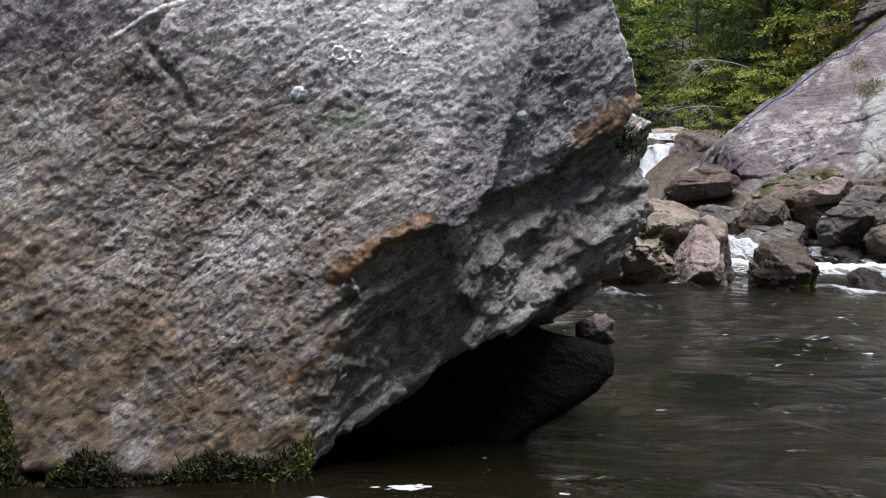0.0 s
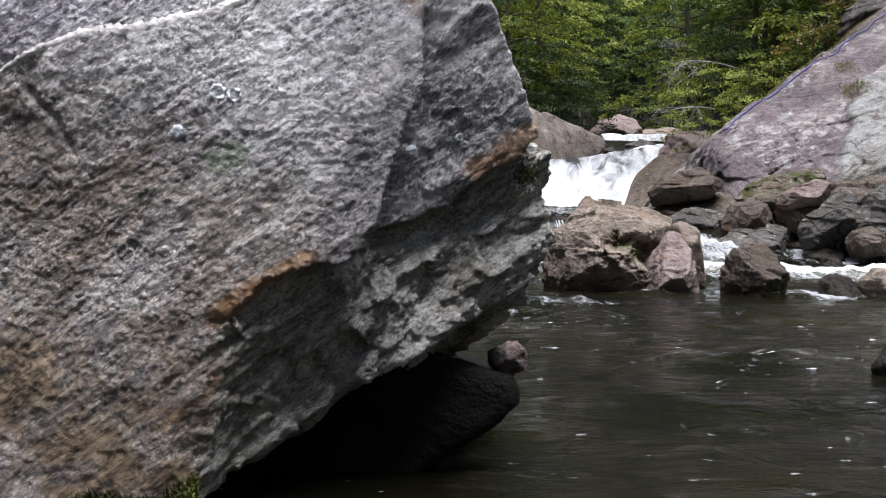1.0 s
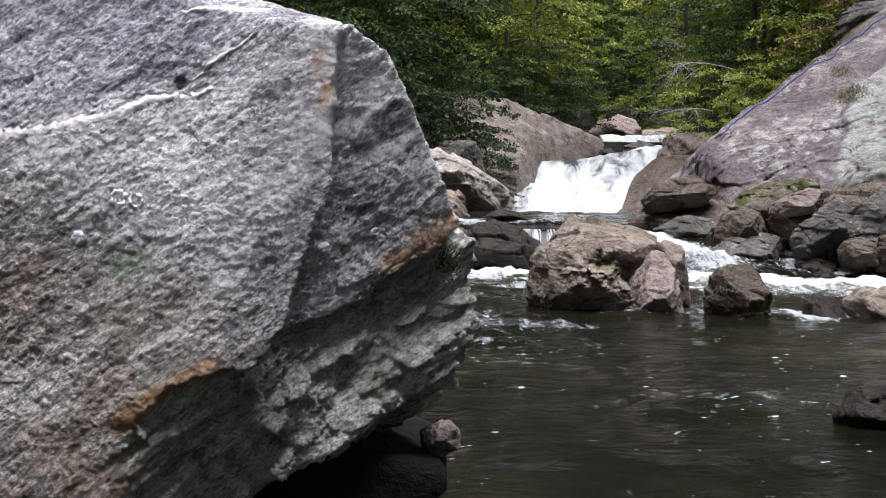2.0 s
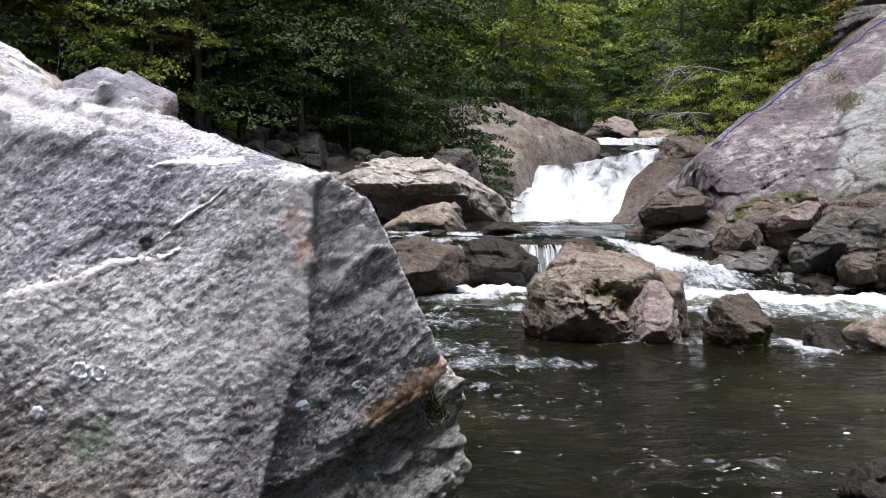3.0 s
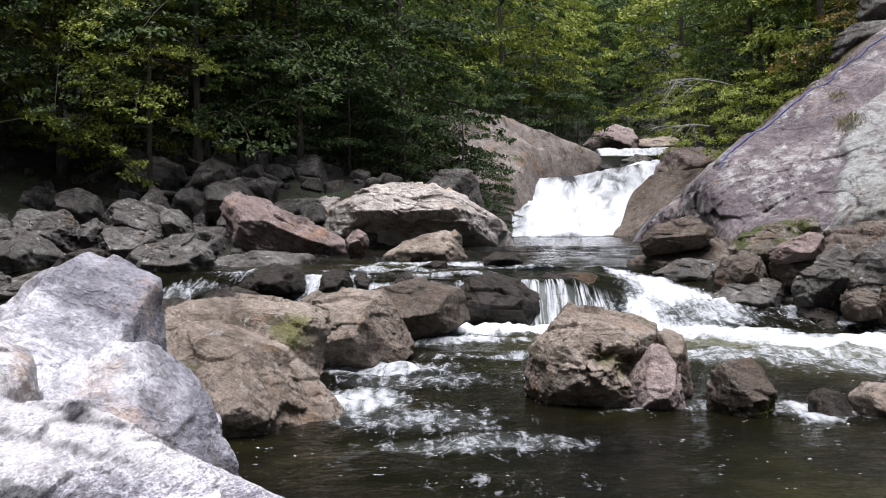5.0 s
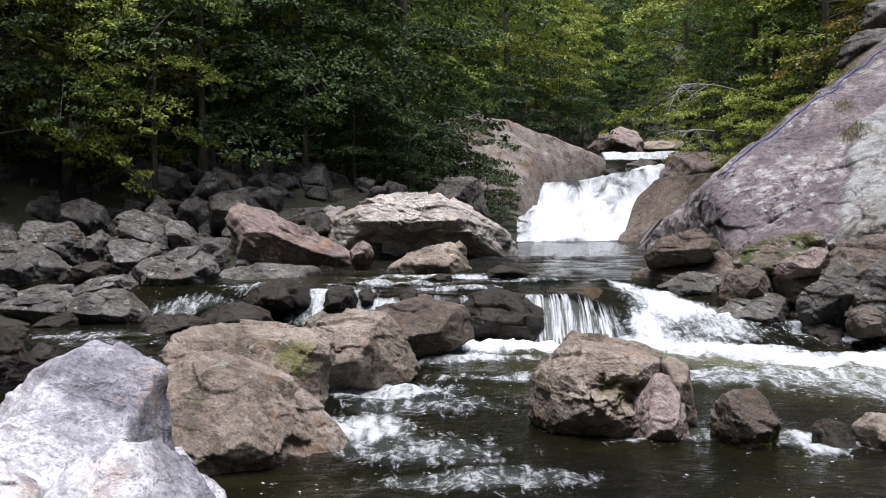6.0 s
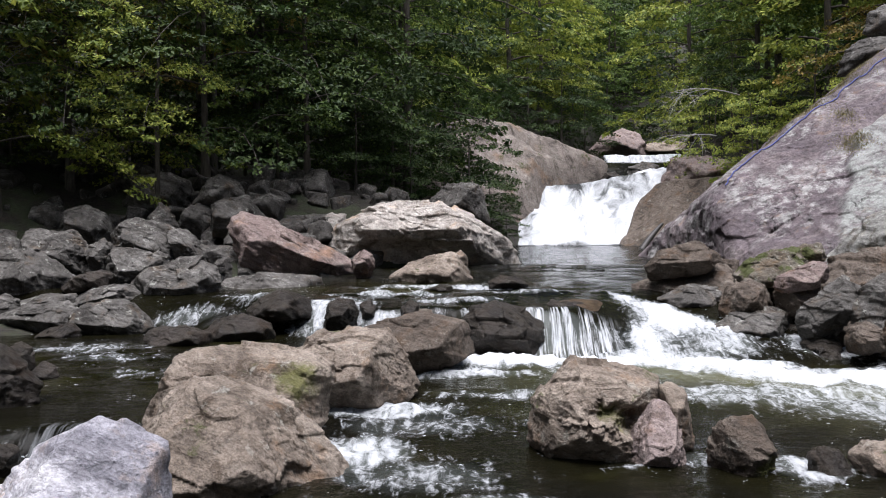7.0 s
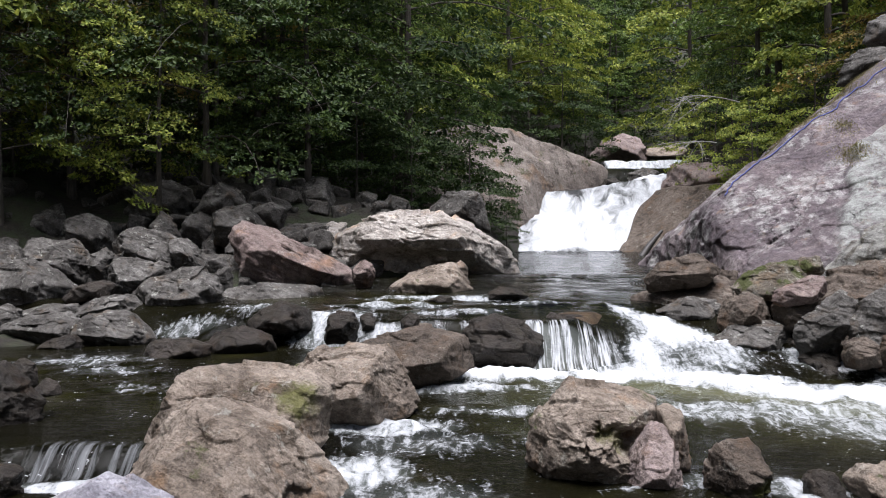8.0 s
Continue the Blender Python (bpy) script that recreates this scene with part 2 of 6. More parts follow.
def rock_mesh(name, cuts, depth, level, seed, material, sharp=320, rough=1.0, bed=(0.3, 0.15, 1.0), front=(), moss=None, hollow=None):
    """cuts: (degrees round the y axis from +x to +z, metres from the middle) of the block's sides; each side is bevelled to front and back."""
    rng = np.random.default_rng(seed)
    lean = rng.uniform(-0.35, 0.35)
    n = np.array((lean, -1.0, -rng.uniform(0.4, 0.9)))
    planes = [(*(n / np.linalg.norm(n)), depth * 0.5), (0, 1, 0, depth * 0.5)]
    size = float(np.mean([d for _, d in cuts]))
    for a, d in cuts:
        ca, sa = math.cos(radians(a)), math.sin(radians(a))
        low = sa < -0.6
        for side in (-1, 1):
            tilt = radians(4 if low else rng.uniform(4, 22) if side < 0 else rng.uniform(15, 45))
            planes.append((ca * math.cos(tilt), side * math.sin(tilt), sa * math.cos(tilt), d * math.cos(tilt) + (0.12 * size if low else 0)))
    for p in front:
        planes.append(p)
    dirs, faces = ball(level)
    dirs = leaned(dirs, (0, -0.38, 0.16))
    r0 = cut_radius(dirs, planes, 40)
    # a broad sloping roof over the undercut front
    roof = rng.uniform(-0.35, 0.35)
    for way, share in (((roof, -0.6, 0.75), rng.uniform(0.58, 0.7)), ((-0.75, -0.6, rng.uniform(-0.1, 0.35)), rng.uniform(0.72, 0.86)), ((0.75, -0.6, rng.uniform(-0.3, 0.2)), rng.uniform(0.68, 0.82)), ((rng.uniform(-0.4, 0.4), -0.7, -0.65), 0.74)):
        v = np.array(way) / np.linalg.norm(way)
        planes.append((*v, float(((dirs @ v) * r0).max()) * share))
    for _ in range(3):
        v = rng.normal(size=3)
        v[1] = -abs(v[1])
        v[2] = abs(v[2]) if rng.uniform() < 0.6 else v[2]
        v /= np.linalg.norm(v)
        support = float(((dirs @ v) * r0).max())
        planes.append((*v, support * rng.uniform(0.8, 0.95)))
    r = cut_radius(dirs, planes, sharp)
    p = dirs * r[:, None]
    q = p / size
    b = np.array(bed) / np.linalg.norm(bed)
    flat = q + np.outer(q @ b, b) * 0.9
    layer = (q @ b) * 5.0 + fbm(q * 1.1, 3, seed) * 0.8
    steps = np.abs((layer % 1.0) - 0.5) * 2
    push = 0.03 * fbm(q * 1.6 + seed, 3, seed) + 0.012 * fbm(q * 7, 4, seed + 9, 0.65) + 0.11 * facets(flat * 1.25 + seed, seed) + 0.034 * facets(flat * 3.7 + seed, seed + 31) + 0.018 * (smooth(0.1, 0.4, steps) - 0.7) * (0.5 + 0.5 * vnoise(q * 2, seed + 3))
    if level > 5:
        push += 0.014 * facets(flat * 9 + seed, seed + 61)
    crack = np.abs(vnoise(q * 1.3 + 5.3, seed + 21))
    push -= 0.035 * np.exp(-((crack / 0.02) ** 2)) * smooth(-0.2, 0.4, vnoise(q * 0.9, seed + 23))
    r = r + size * rough * push
    if hollow is not None:
        away = (dirs * r[:, None] - np.array(hollow[:3])) / np.array(hollow[3])
        r = r - hollow[4] * smooth(1.0, 0.55, np.linalg.norm(away, axis=1) + 0.25 * facets(q * 4, seed + 71))
    p = dirs * r[:, None]
    me = mesh_of(name, p, faces, material)
    if moss is not None:
        attribute(me, "patch", smooth(moss[3], 0, np.linalg.norm(p - np.array(moss[:3]), axis=1)))
    return me


def rock(spec, name, label, kind, at, depth, level, cuts, group="", sharp=320, rough=1.0, front=(), bed=(0.3, 0.15, 1.0), moss=None, hollow=None):
    ob = new(name, rock_mesh(name, cuts, depth, level, spec, ROCK[kind], sharp, rough, bed, front, moss, hollow))
    ob.location = at
    return tagged(ob, label, "boulder", group)


# ---- the river's levels and the ground ----
def water_level(x, y):
    """Still levels joined by rapids: lower pool 0, side pool 0.3, middle pool 1.1, then the fall and the upper run."""
    side = smooth(-1.2, -2.4, x) * smooth(9.3, 9.75, y)
    low = 0.24 * side
    wob = 0.18 * np.sin(x * 2.1 + 0.6) + 0.09 * np.sin(x * 5.3)
    base = np.interp(x, [-9, -4, -2, -1, 0.8, 2.6, 3.8, 5.5, 8], [18.6, 17.7, 17.0, 16.6, 16.4, 16.2, 15.4, 14.9, 14.6]) + wob * 0.5
    top = np.interp(x, [-9, -4, -2, -1, 0.8, 2.6, 3.6, 4.6, 8], [20.4, 19.0, 18.1, 17.2, 17.0, 17.1, 18.6, 19.6, 20.0]) + wob * 0.4
    mid = 0.72 + 0.055 * np.clip(y - 17.2, 0, 6.9)
    z = low + (mid - low) * smooth(0, 1, (y - base) / (top - base)) ** 0.8
    warp = 0.5 * np.sin(x * 1.3 + 0.7) + 0.3 * np.sin(x * 3.1 + y * 0.8)
    f0 = 42.25 + 0.2 * np.sin(x * 1.9)
    up = np.clip((y - f0) / 3.7, 0, 1)
    head = np.interp(x, [4.8, 7, 8.3, 10.5], [3.72, 3.85, 4.1, 4.5])
    z = z + (head - 1.1) * np.clip(up + 0.07 * np.sin(up * 6.0 + warp * 1.2) * np.sin(math.pi * up), 0, 1)
    return z + (5.0 - head) * smooth(48.2, 50.0, y) + 0.45 * smooth(50.4, 51.4, y) + 0.05 * np.clip(y - 58, 0, 40)


def ground_height(x, y):
    w = water_level(np.clip(x, -9, 12), np.maximum(y, -40))
    left_at = np.interp(y, [-20, 8, 14, 17, 19, 21, 23, 25, 28, 40, 46, 52, 60, 70, 76, 86], [-6, -4.4, -3.4, -3.0, -3.4, -2.2, -1.0, 2.0, 2.6, 3.4, 4.6, 7.2, 9.0, 11.5, 13, 15])
    right_at = np.interp(y, [-20, 8, 15, 17, 20, 30, 40, 47, 56, 70], [8, 8, 7.0, 5.6, 5.2, 6.6, 8.6, 11, 13, 17])
    bank = np.interp(y, [-20, 8, 14, 17, 19, 21, 23, 25, 27, 30, 40, 60, 100, 160], [0.0, -0.25, 0.0, 0.15, 0.45, 0.75, 1.05, 1.3, 1.5, 1.6, 1.9, 7.0, 15, 30]) + (1.2 * smooth(1.0, -1.8, x) + 0.1 * np.clip(-1.5 - x, 0, 8)) * smooth(22, 29, y)
    inner = w - 0.45
    dl = np.clip(left_at - x, 0, None)
    dr = np.clip(x - right_at, 0, None)
    out = np.clip(-9.5 - x, 0, None)
    left = bank + 0.45 * out + 0.004 * out * out
    right = w - 0.3 + np.interp(y, [0, 13, 33, 39], [0.4, 0.14, 0.14, 0.6]) * np.minimum(dr, 9) + 0.5 * np.clip(dr - 9, 0, 60)
    z = inner + (left - inner) * smooth(0, 1.3, dl)
    z = np.where(dr > 0, inner + (right - inner) * smooth(0, 0.8, dr), z)
    z = np.maximum(z, (y - 66) * 0.45) + 0.45 * np.clip(-14 - y, 0, 80)
    p = np.stack([x, y, x * 0], 1)
    land = np.clip((dl + dr) / 3, 0, 1)
    return z + fbm(p * 0.35, 3, 3) * (0.1 + 0.25 * land) + fbm(p * 1.7, 3, 8) * 0.06


def sheet(xs, ys, height):
    gx, gy = np.meshgrid(xs, ys)
    x, y = gx.ravel(), gy.ravel()
    n, m = len(ys), len(xs)
    i = (np.arange(n - 1)[:, None] * m + np.arange(m - 1)[None, :]).ravel()
    return x, y, height(x, y), np.stack([i, i + 1, i + m + 1, i + m], 1)


m = Nodes("forest_floor")
p = m.coords(False)
leafy = m.noise(p, 0.8, 6, 0.65)
soil = m.ramp(m.noise(p, 11, 6, 0.7), (0.3, (0.007, 0.0055, 0.004)), (0.55, (0.02, 0.015, 0.01)), (0.75, (0.05, 0.036, 0.022)))
c = m.mix(m.ramp(leafy, (0.45, 0.0), (0.6, 0.8)), soil, (0.03, 0.042, 0.014))
GROUND = m.done(c, 0.9, m.bump(m.noise(p, 6, 8, 0.7), 0.15))

xs = np.concatenate([np.linspace(-150, -22, 33)[:-1], np.linspace(-22, 24, 150), np.linspace(24, 150, 33)[1:]])
ys = np.concatenate([np.linspace(-140, -6, 24)[:-1], np.linspace(-6, 75, 240), np.linspace(75, 260, 40)[1:]])
x, y, z, faces = sheet(xs, ys, ground_height)
tagged(new("ground", mesh_of("ground", np.stack([x, y, z], 1), faces, GROUND)), "dark leaf-littered forest floor and river bed", "ground", kind="structure")

# ---- water ----
m = Nodes("river_water")
p = m.coords(False)
foam = m.attr("foam")
streak = m.noise(m.mapped(p, (3.2, 1.0, 0.8)), 2.2, 7, 0.68, 0.5)
lace = m.noise(m.mapped(p, (1.0, 0.8, 1.0)), 7.0, 6, 0.72, 1.2)
broken = m.math("ADD", m.math("MULTIPLY", streak, 0.58), m.math("MULTIPLY", lace, 0.42))
cover = m.math("ADD", m.math("MULTIPLY", foam, 0.9), m.math("MULTIPLY", m.math("SUBTRACT", broken, 0.5), 2.2))
white = m.ramp(cover, (0.32, 0.0), (0.6, 0.42), (0.95, 1.0))
flecks = m.math("MULTIPLY", m.ramp(m.noise(m.mapped(p, (1.0, 1.6, 1.0)), 11.0, 3, 0.6), (0.675, 0.0), (0.71, 0.9)), m.ramp(m.noise(p, 0.9, 3), (0.43, 0.0), (0.58, 1.0)))
white = m.math("MAXIMUM", white, flecks)
# the fall slides in a soft sheet, the lip of the middle ledge drops in threads
slide = m.noise(m.mapped(p, (1.1, 0.6, 0.6), (0, 20, 0)), 1.3, 8, 0.66, 1.0)
sheet_white = m.ramp(m.math("ADD", foam, m.math("MULTIPLY", m.math("SUBTRACT", slide, 0.5), 2.0)), (0.2, 0.05), (0.55, 0.45), (1.0, 1.0))
threads = m.ramp(m.noise(m.mapped(p, (8.0, 0.5, 0.4)), 1.6, 5, 0.65, 0.2), (0.46, 0.0), (0.58, 0.55), (0.7, 1.0))
white = m.mix(m.attr("veil"), white, sheet_white)
white = m.mix(m.attr("thread"), white, threads)
deep = m.ramp(m.noise(p, 0.5, 3), (0.35, (0.0025, 0.0024, 0.0014)), (0.55, (0.006, 0.0056, 0.0025)), (0.72, (0.017, 0.0165, 0.0055)))
green = m.mix(m.attr("olive"), deep, (0.1, 0.1, 0.05))
green = m.mix(m.ramp(foam, (0.3, 0.0), (0.85, 0.8)), green, (0.13, 0.145, 0.135))
c = m.mix(white, green, (0.66, 0.685, 0.71))
ripple = m.noise(m.mapped(p, (0.85, 1.25, 1)), 4.5, 6, 0.62, 1.6)
fine = m.noise(m.mapped(p, (1, 1.3, 1)), 15, 4, 0.6, 0.8)
b = m.bump(ripple, 0.035, 0.7)
b = m.bump(fine, 0.008, 0.36, b)
chop = m.noise(m.mapped(p, (0.5, 1.8, 1)), 3.4, 5, 0.6, 0.8)
b = m.bump(chop, 0.3, m.attr("chop"), b)
b = m.bump(slide, 0.16, m.math("MULTIPLY", m.attr("veil"), 0.6), b)
b = m.bump(broken, 0.08, m.ramp(white, (0.1, 0.0), (0.8, 0.8)), b)
WATER = m.done(c, m.ramp(white, (0.0, 0.07), (0.8, 0.75)), b, IOR=1.2)

# patches of broken white water: x, y, half width, half length, strength
PATCHES = [
    (-0.3, 11.7, 1.1, 0.6, 0.7), (0.2, 10.8, 1.3, 0.9, 0.42), (-0.45, 9.5, 0.7, 0.8, 0.68), (0.2, 8.7, 1.1, 0.8, 0.44), (0.6, 14.4, 1.4, 0.5, 0.6), (1.2, 12.6, 1.3, 0.45, 0.46),
    (2.8, 9.25, 0.35, 0.35, 0.46), (3.6, 8.9, 0.45, 0.55, 0.62), (0.7, 7.7, 1.1, 0.5, 0.46), (-3.0, 9.1, 0.8, 0.25, 0.7), (-2.2, 9.0, 0.5, 0.25, 0.4), (2.1, 8.9, 0.35, 0.15, 0.4),
    (-5.2, 15.6, 1.5, 0.8, 0.42), (-4.4, 14.4, 1.1, 0.7, 0.4), (-3.6, 13.0, 0.9, 0.6, 0.34), (4.6, 12.6, 2.8, 1.0, 0.55), (6.4, 11.6, 2.4, 1.1, 0.6), (2.6, 13.8, 1.2, 0.6, 0.36),
    (-1.5, 17.6, 0.9, 0.8, 0.62), (-2.9, 18.8, 1.0, 0.6, 0.5), (-4.2, 18.2, 0.9, 0.4, 0.46), (0.5, 19.9, 2.0, 0.4, 0.62), (-0.6, 18.9, 1.4, 0.35, 0.58), (2.0, 19.0, 1.0, 0.3, 0.52), (0.6, 17.9, 1.2, 0.4, 0.5), (1.8, 10.9, 0.9, 0.3, 0.42),
    (1.6, 4.4, 0.6, 0.3, 0.3), (1.0, 5.6, 1.2, 0.5, 0.2), (0.9, 6.6, 0.9, 0.45, 0.27), (2.4, 24.0, 1.6, 0.5, 0.4),
]


def foam_at(x, y):
    e = 0.15
    drop = np.abs(water_level(x, y + e) - water_level(x, y - e)) / (2 * e)
    p3 = np.stack([x, y, x * 0], 1)
    f = smooth(0.2, 1.0, drop) * (0.62 + 0.3 * vnoise(p3 * np.array([1.6, 0.5, 1]), 4))
    # the first rapids: white where the lip lets water through, bare wet rock between
    gaps = np.interp(x, [-6, -3, -2.6, -1.9, -1.4, -1.1, -0.6, 0, 0.2, 0.7, 0.85, 1.0, 1.9, 2.1, 2.8, 3.1, 3.4, 3.8], [0.45, 0.5, 0.7, 0.95, 0.95, 0.6, 0.9, 0.9, 0.7, 0.6, 0.95, 0.5, 0.7, 0.8, 0.75, 0.62, 0.7, 1.0])
    f = np.where((y > 15.5) & (y < 21), f * gaps, f)
    f = np.where((y < 12) & (x < -1), f * 0.2, f)
    # the white trough below the rapids
    line = np.interp(x, [-0.4, 0.9, 2.4, 4.1, 5.4, 6.2, 9.0], [15.7, 15.7, 15.7, 14.9, 13.6, 12.8, 11.3]) + 0.35 * vnoise(p3 * 1.3, 14)
    f = np.maximum(f, (0.85 + 0.3 * vnoise(p3 * np.array([0.9, 1.6, 1]), 15)) * smooth(1.7, 0.15, np.abs(y - line - 0.1 - 0.35 * smooth(2.5, 4.5, x))) * smooth(-0.4, 0.8, x))
    chute = np.interp(x, [2.9, 3.4, 4.0, 5.2, 8], [19.6, 19.3, 18.5, 17.1, 15.5])
    f = np.maximum(f, (0.62 + 0.45 * vnoise(p3 * np.array([1.4, 0.8, 1]), 6)) * smooth(0.5, -0.3, y - chute) * smooth(-0.2, 0.3, y - line) * smooth(3.2, 3.7, x))
    fall = smooth(42.0, 42.4, y) * smooth(46.9, 46.0, y)
    thin = 0.5 * np.exp(-((x - 7.9 - 0.5 * (y - 44.3)) / 0.7) ** 2 - ((y - 44.3) / 0.9) ** 2) + 0.42 * np.exp(-((x - 4.3) / 0.5) ** 2 - ((y - 44.0) / 0.5) ** 2) + 0.5 * np.exp(-((x - 6.2) / 0.8) ** 2 - ((y - 46.0) / 0.5) ** 2) + 0.6 * np.exp(-((x - 3.4) / 0.7) ** 2 - ((y - 42.9) / 0.8) ** 2)
    f = np.where(y > 41.5, fall * np.clip(0.95 - 0.5 * smooth(44.0, 46.2, y) + 0.22 * fbm(p3 * np.array([1.6, 0.4, 1]), 3, 6) - thin, 0, 1.2), f)
    f = np.maximum(f, 0.4 * smooth(42.4, 41.9, y) * smooth(41.2, 41.8, y) * smooth(2.8, 3.4, x))
    f = np.maximum(f, 0.9 * smooth(8.4, 9.6, x - 0.1 * (y - 46)) * smooth(46, 46.6, y) * smooth(49.0, 48.0, y))
    f = np.maximum(f, 0.8 * smooth(0.7, 0.3, np.abs(y - 50.9)) * smooth(8.2, 8.8, x))
    for cx, cy, rx, ry, s in PATCHES:
        f = np.maximum(f, s * np.exp(-(((x - cx) / rx) ** 2 + ((y - cy) / ry) ** 2) ** 1.5))
    return f


def water_height(x, y):
    p3 = np.stack([x, y, x * 0], 1)
    z = water_level(x, y)
    f = foam_at(x, y)
    swell = fbm(p3 * np.array([0.9, 1.7, 1]), 3, 12) * 0.022 + fbm(p3 * np.array([2.6, 4.5, 1]), 2, 31) * 0.008
    return z + swell * (1 - 0.45 * smooth(5, 12, y)) + f * (fbm(p3 * np.array([3.0, 3.0, 1]), 4, 17) * 0.1 + 0.03)


xs = np.concatenate([np.linspace(-60, -11, 20)[:-1], np.linspace(-11, 13, 270), np.linspace(13, 40, 10)[1:]])
ys = np.concatenate([np.linspace(-60, -2, 24)[:-1], np.linspace(-2, 9, 130)[:-1], np.linspace(9, 20, 170)[:-1], np.linspace(20, 41.5, 70)[:-1], np.linspace(41.5, 58, 150)[:-1], np.linspace(58, 74, 20)])
x, y, z, faces = sheet(xs, ys, water_height)
me = mesh_of("water", np.stack([x, y, z], 1), faces, WATER)
attribute(me, "foam", foam_at(x, y))
attribute(me, "chop", smooth(19.5, 22, y) * smooth(42.2, 41.6, y))
attribute(me, "veil", smooth(41.7, 42.3, y) * smooth(48, 46.8, y))
attribute(me, "thread", smooth(1.75, 1.95, x) * smooth(3.4, 3.0, x) * smooth(15.85, 16.1, y) * smooth(17.3, 16.9, y) + 0.22 * smooth(-3.6, -3.4, x) * smooth(-1.9, -2.1, x) * smooth(9.25, 9.35, y) * smooth(9.95, 9.75, y))
line = np.interp(x, [-0.4, 0.9, 2.4, 4.1, 5.4, 6.2, 9.0], [15.7, 15.7, 15.7, 14.9, 13.6, 12.8, 11.3])
attribute(me, "olive", 0.45 * smooth(1.3, 0.3, np.abs(y - line + 0.5)) * smooth(1.5, 3.5, x) + 0.25 * smooth(3, 0.5, np.abs(y - line + 1.5)) * smooth(0.0, 2.0, x))
tagged(new("water", me), "dark brown river water breaking into white rapids", "water", kind="structure")

# ---- bedrock shoulders beside the fall ----
def bedrock(name, label, material, xs, ys, height):
    x, y, z, faces = sheet(np.linspace(*xs), np.linspace(*ys), height)
    rim = (x <= xs[0]) | (x >= xs[1]) | (y <= ys[0]) | (y >= ys[1])
    me = mesh_of(name, np.stack([x, y, np.where(rim, -0.5, z)], 1), faces, material)
    return tagged(new(name, me), label, "bedrock")


def left_shoulder(x, y):
    p3 = np.stack([x, y, x * 0], 1)
    edge = np.interp(y, [42.0, 42.4, 43.5, 45, 46, 47.5, 49, 52, 56], [2.4, 2.6, 3.7, 4.7, 5.2, 6.7, 8.3, 9.0, 9.4]) + 0.15 * vnoise(p3 * 0.9, 91)
    d = edge - x
    w = water_level(np.clip(edge, 0, 12), y)
    top = np.interp(x, [0, 1.8, 3.1, 5, 7.1, 8.6, 9.6], [6.4, 6.9, 6.85, 6.2, 5.5, 4.8, 4.4]) + 0.03 * (y - 48)
    rise = np.minimum(3.2 * d, 1.5 + 0.7 * (d - 0.47))
    z = np.minimum(w - 0.15 + rise, top)
    # ledges and hollows worn by the river
    z -= 0.9 * np.exp(-((x - 4.3) / 0.7) ** 2 - ((y - 47.0) / 0.4) ** 2) + 0.9 * np.exp(-((x - 6.1) / 0.8) ** 2 - ((y - 47.3) / 0.3) ** 2)
    s = z * 1.6 + 0.5 * x + 0.7 * fbm(p3 * 0.7, 2, 93)
    z += 0.16 * (smooth(0.35, 0.6, s % 1.0) - (s % 1.0)) + 0.1 * fbm(p3 * 1.1, 4, 95)
    return np.where(d < 0, w - 0.6 + 0.3 * np.maximum(d, -2), -0.5 + (z + 0.5) * smooth(40.6, 42.1, y))


def right_shoulder(x, y):
    p3 = np.stack([x, y, x * 0], 1)
    edge = np.interp(y, [40, 42.2, 43, 44, 45, 46, 48], [7.3, 7.65, 8.2, 8.8, 9.7, 10.9, 11.5]) + 0.12 * vnoise(p3 * 0.9, 97)
    d = x - edge
    w = water_level(np.clip(edge, 0, 12), np.minimum(y, 45))
    top = np.interp(x, [8, 9, 10.7, 12.4, 15], [3.3, 3.6, 3.92, 4.0, 4.6])
    z = np.minimum(w - 0.1 + 0.75 * d + 0.3 * smooth(0, 0.3, d), top)
    z = np.where(d < 0, w - 0.6 + 0.3 * np.maximum(d, -2), 0.2 + (z - 0.2) * (0.6 + 0.4 * smooth(40.8, 42.6, y)) * smooth(39.6, 41.4, y))
    return z + 0.07 * fbm(p3 * 0.9, 4, 99)


bedrock("bedrock", "smooth pinkish-tan bedrock slope beside the waterfall", ROCK["slope"], (-1.0, 10.0, 120), (41.0, 57.0, 170), left_shoulder)
bedrock("bedrock", "smooth brown bedrock shoulder beside the waterfall", ROCK["brown"], (7.0, 16.0, 90), (39.4, 48.0, 90), right_shoulder)

# ---- the great leaning slab on the far bank ----
m = Nodes("slab_rock")
p = m.coords(False)
blotch = m.noise(p, 0.55, 6, 0.65, 0.5)
c = m.ramp(blotch, (0.32, (0.07, 0.055, 0.06)), (0.46, (0.15, 0.122, 0.125)), (0.58, (0.22, 0.18, 0.178)), (0.72, (0.31, 0.275, 0.255)))
streak = m.noise(m.mapped(p, (1.2, 1.2, 0.5), (0, -35, 20)), 1.6, 6, 0.6, 0.3)
c = m.mix(m.ramp(streak, (0.5, 0.0), (0.68, 0.6)), c, (0.2, 0.165, 0.18))
pale = m.math("MULTIPLY", m.ramp(m.noise(p, 2.6, 8, 0.75), (0.48, 0.0), (0.58, 0.9)), m.ramp(m.noise(p, 0.42, 4), (0.44, 0.0), (0.56, 1.0)))
c = m.mix(pale, c, (0.5, 0.5, 0.46))
mottle = m.noise(p, 5.5, 8, 0.74, 0.3)
c = m.mix(0.75, c, m.ramp(mottle, (0.34, 0.42), (0.5, 1.0), (0.64, 1.55)), "MULTIPLY")
crust = m.math("MULTIPLY", m.attr("rib"), m.ramp(m.noise(p, 3.4, 8, 0.75), (0.4, 0.1), (0.56, 0.85)))
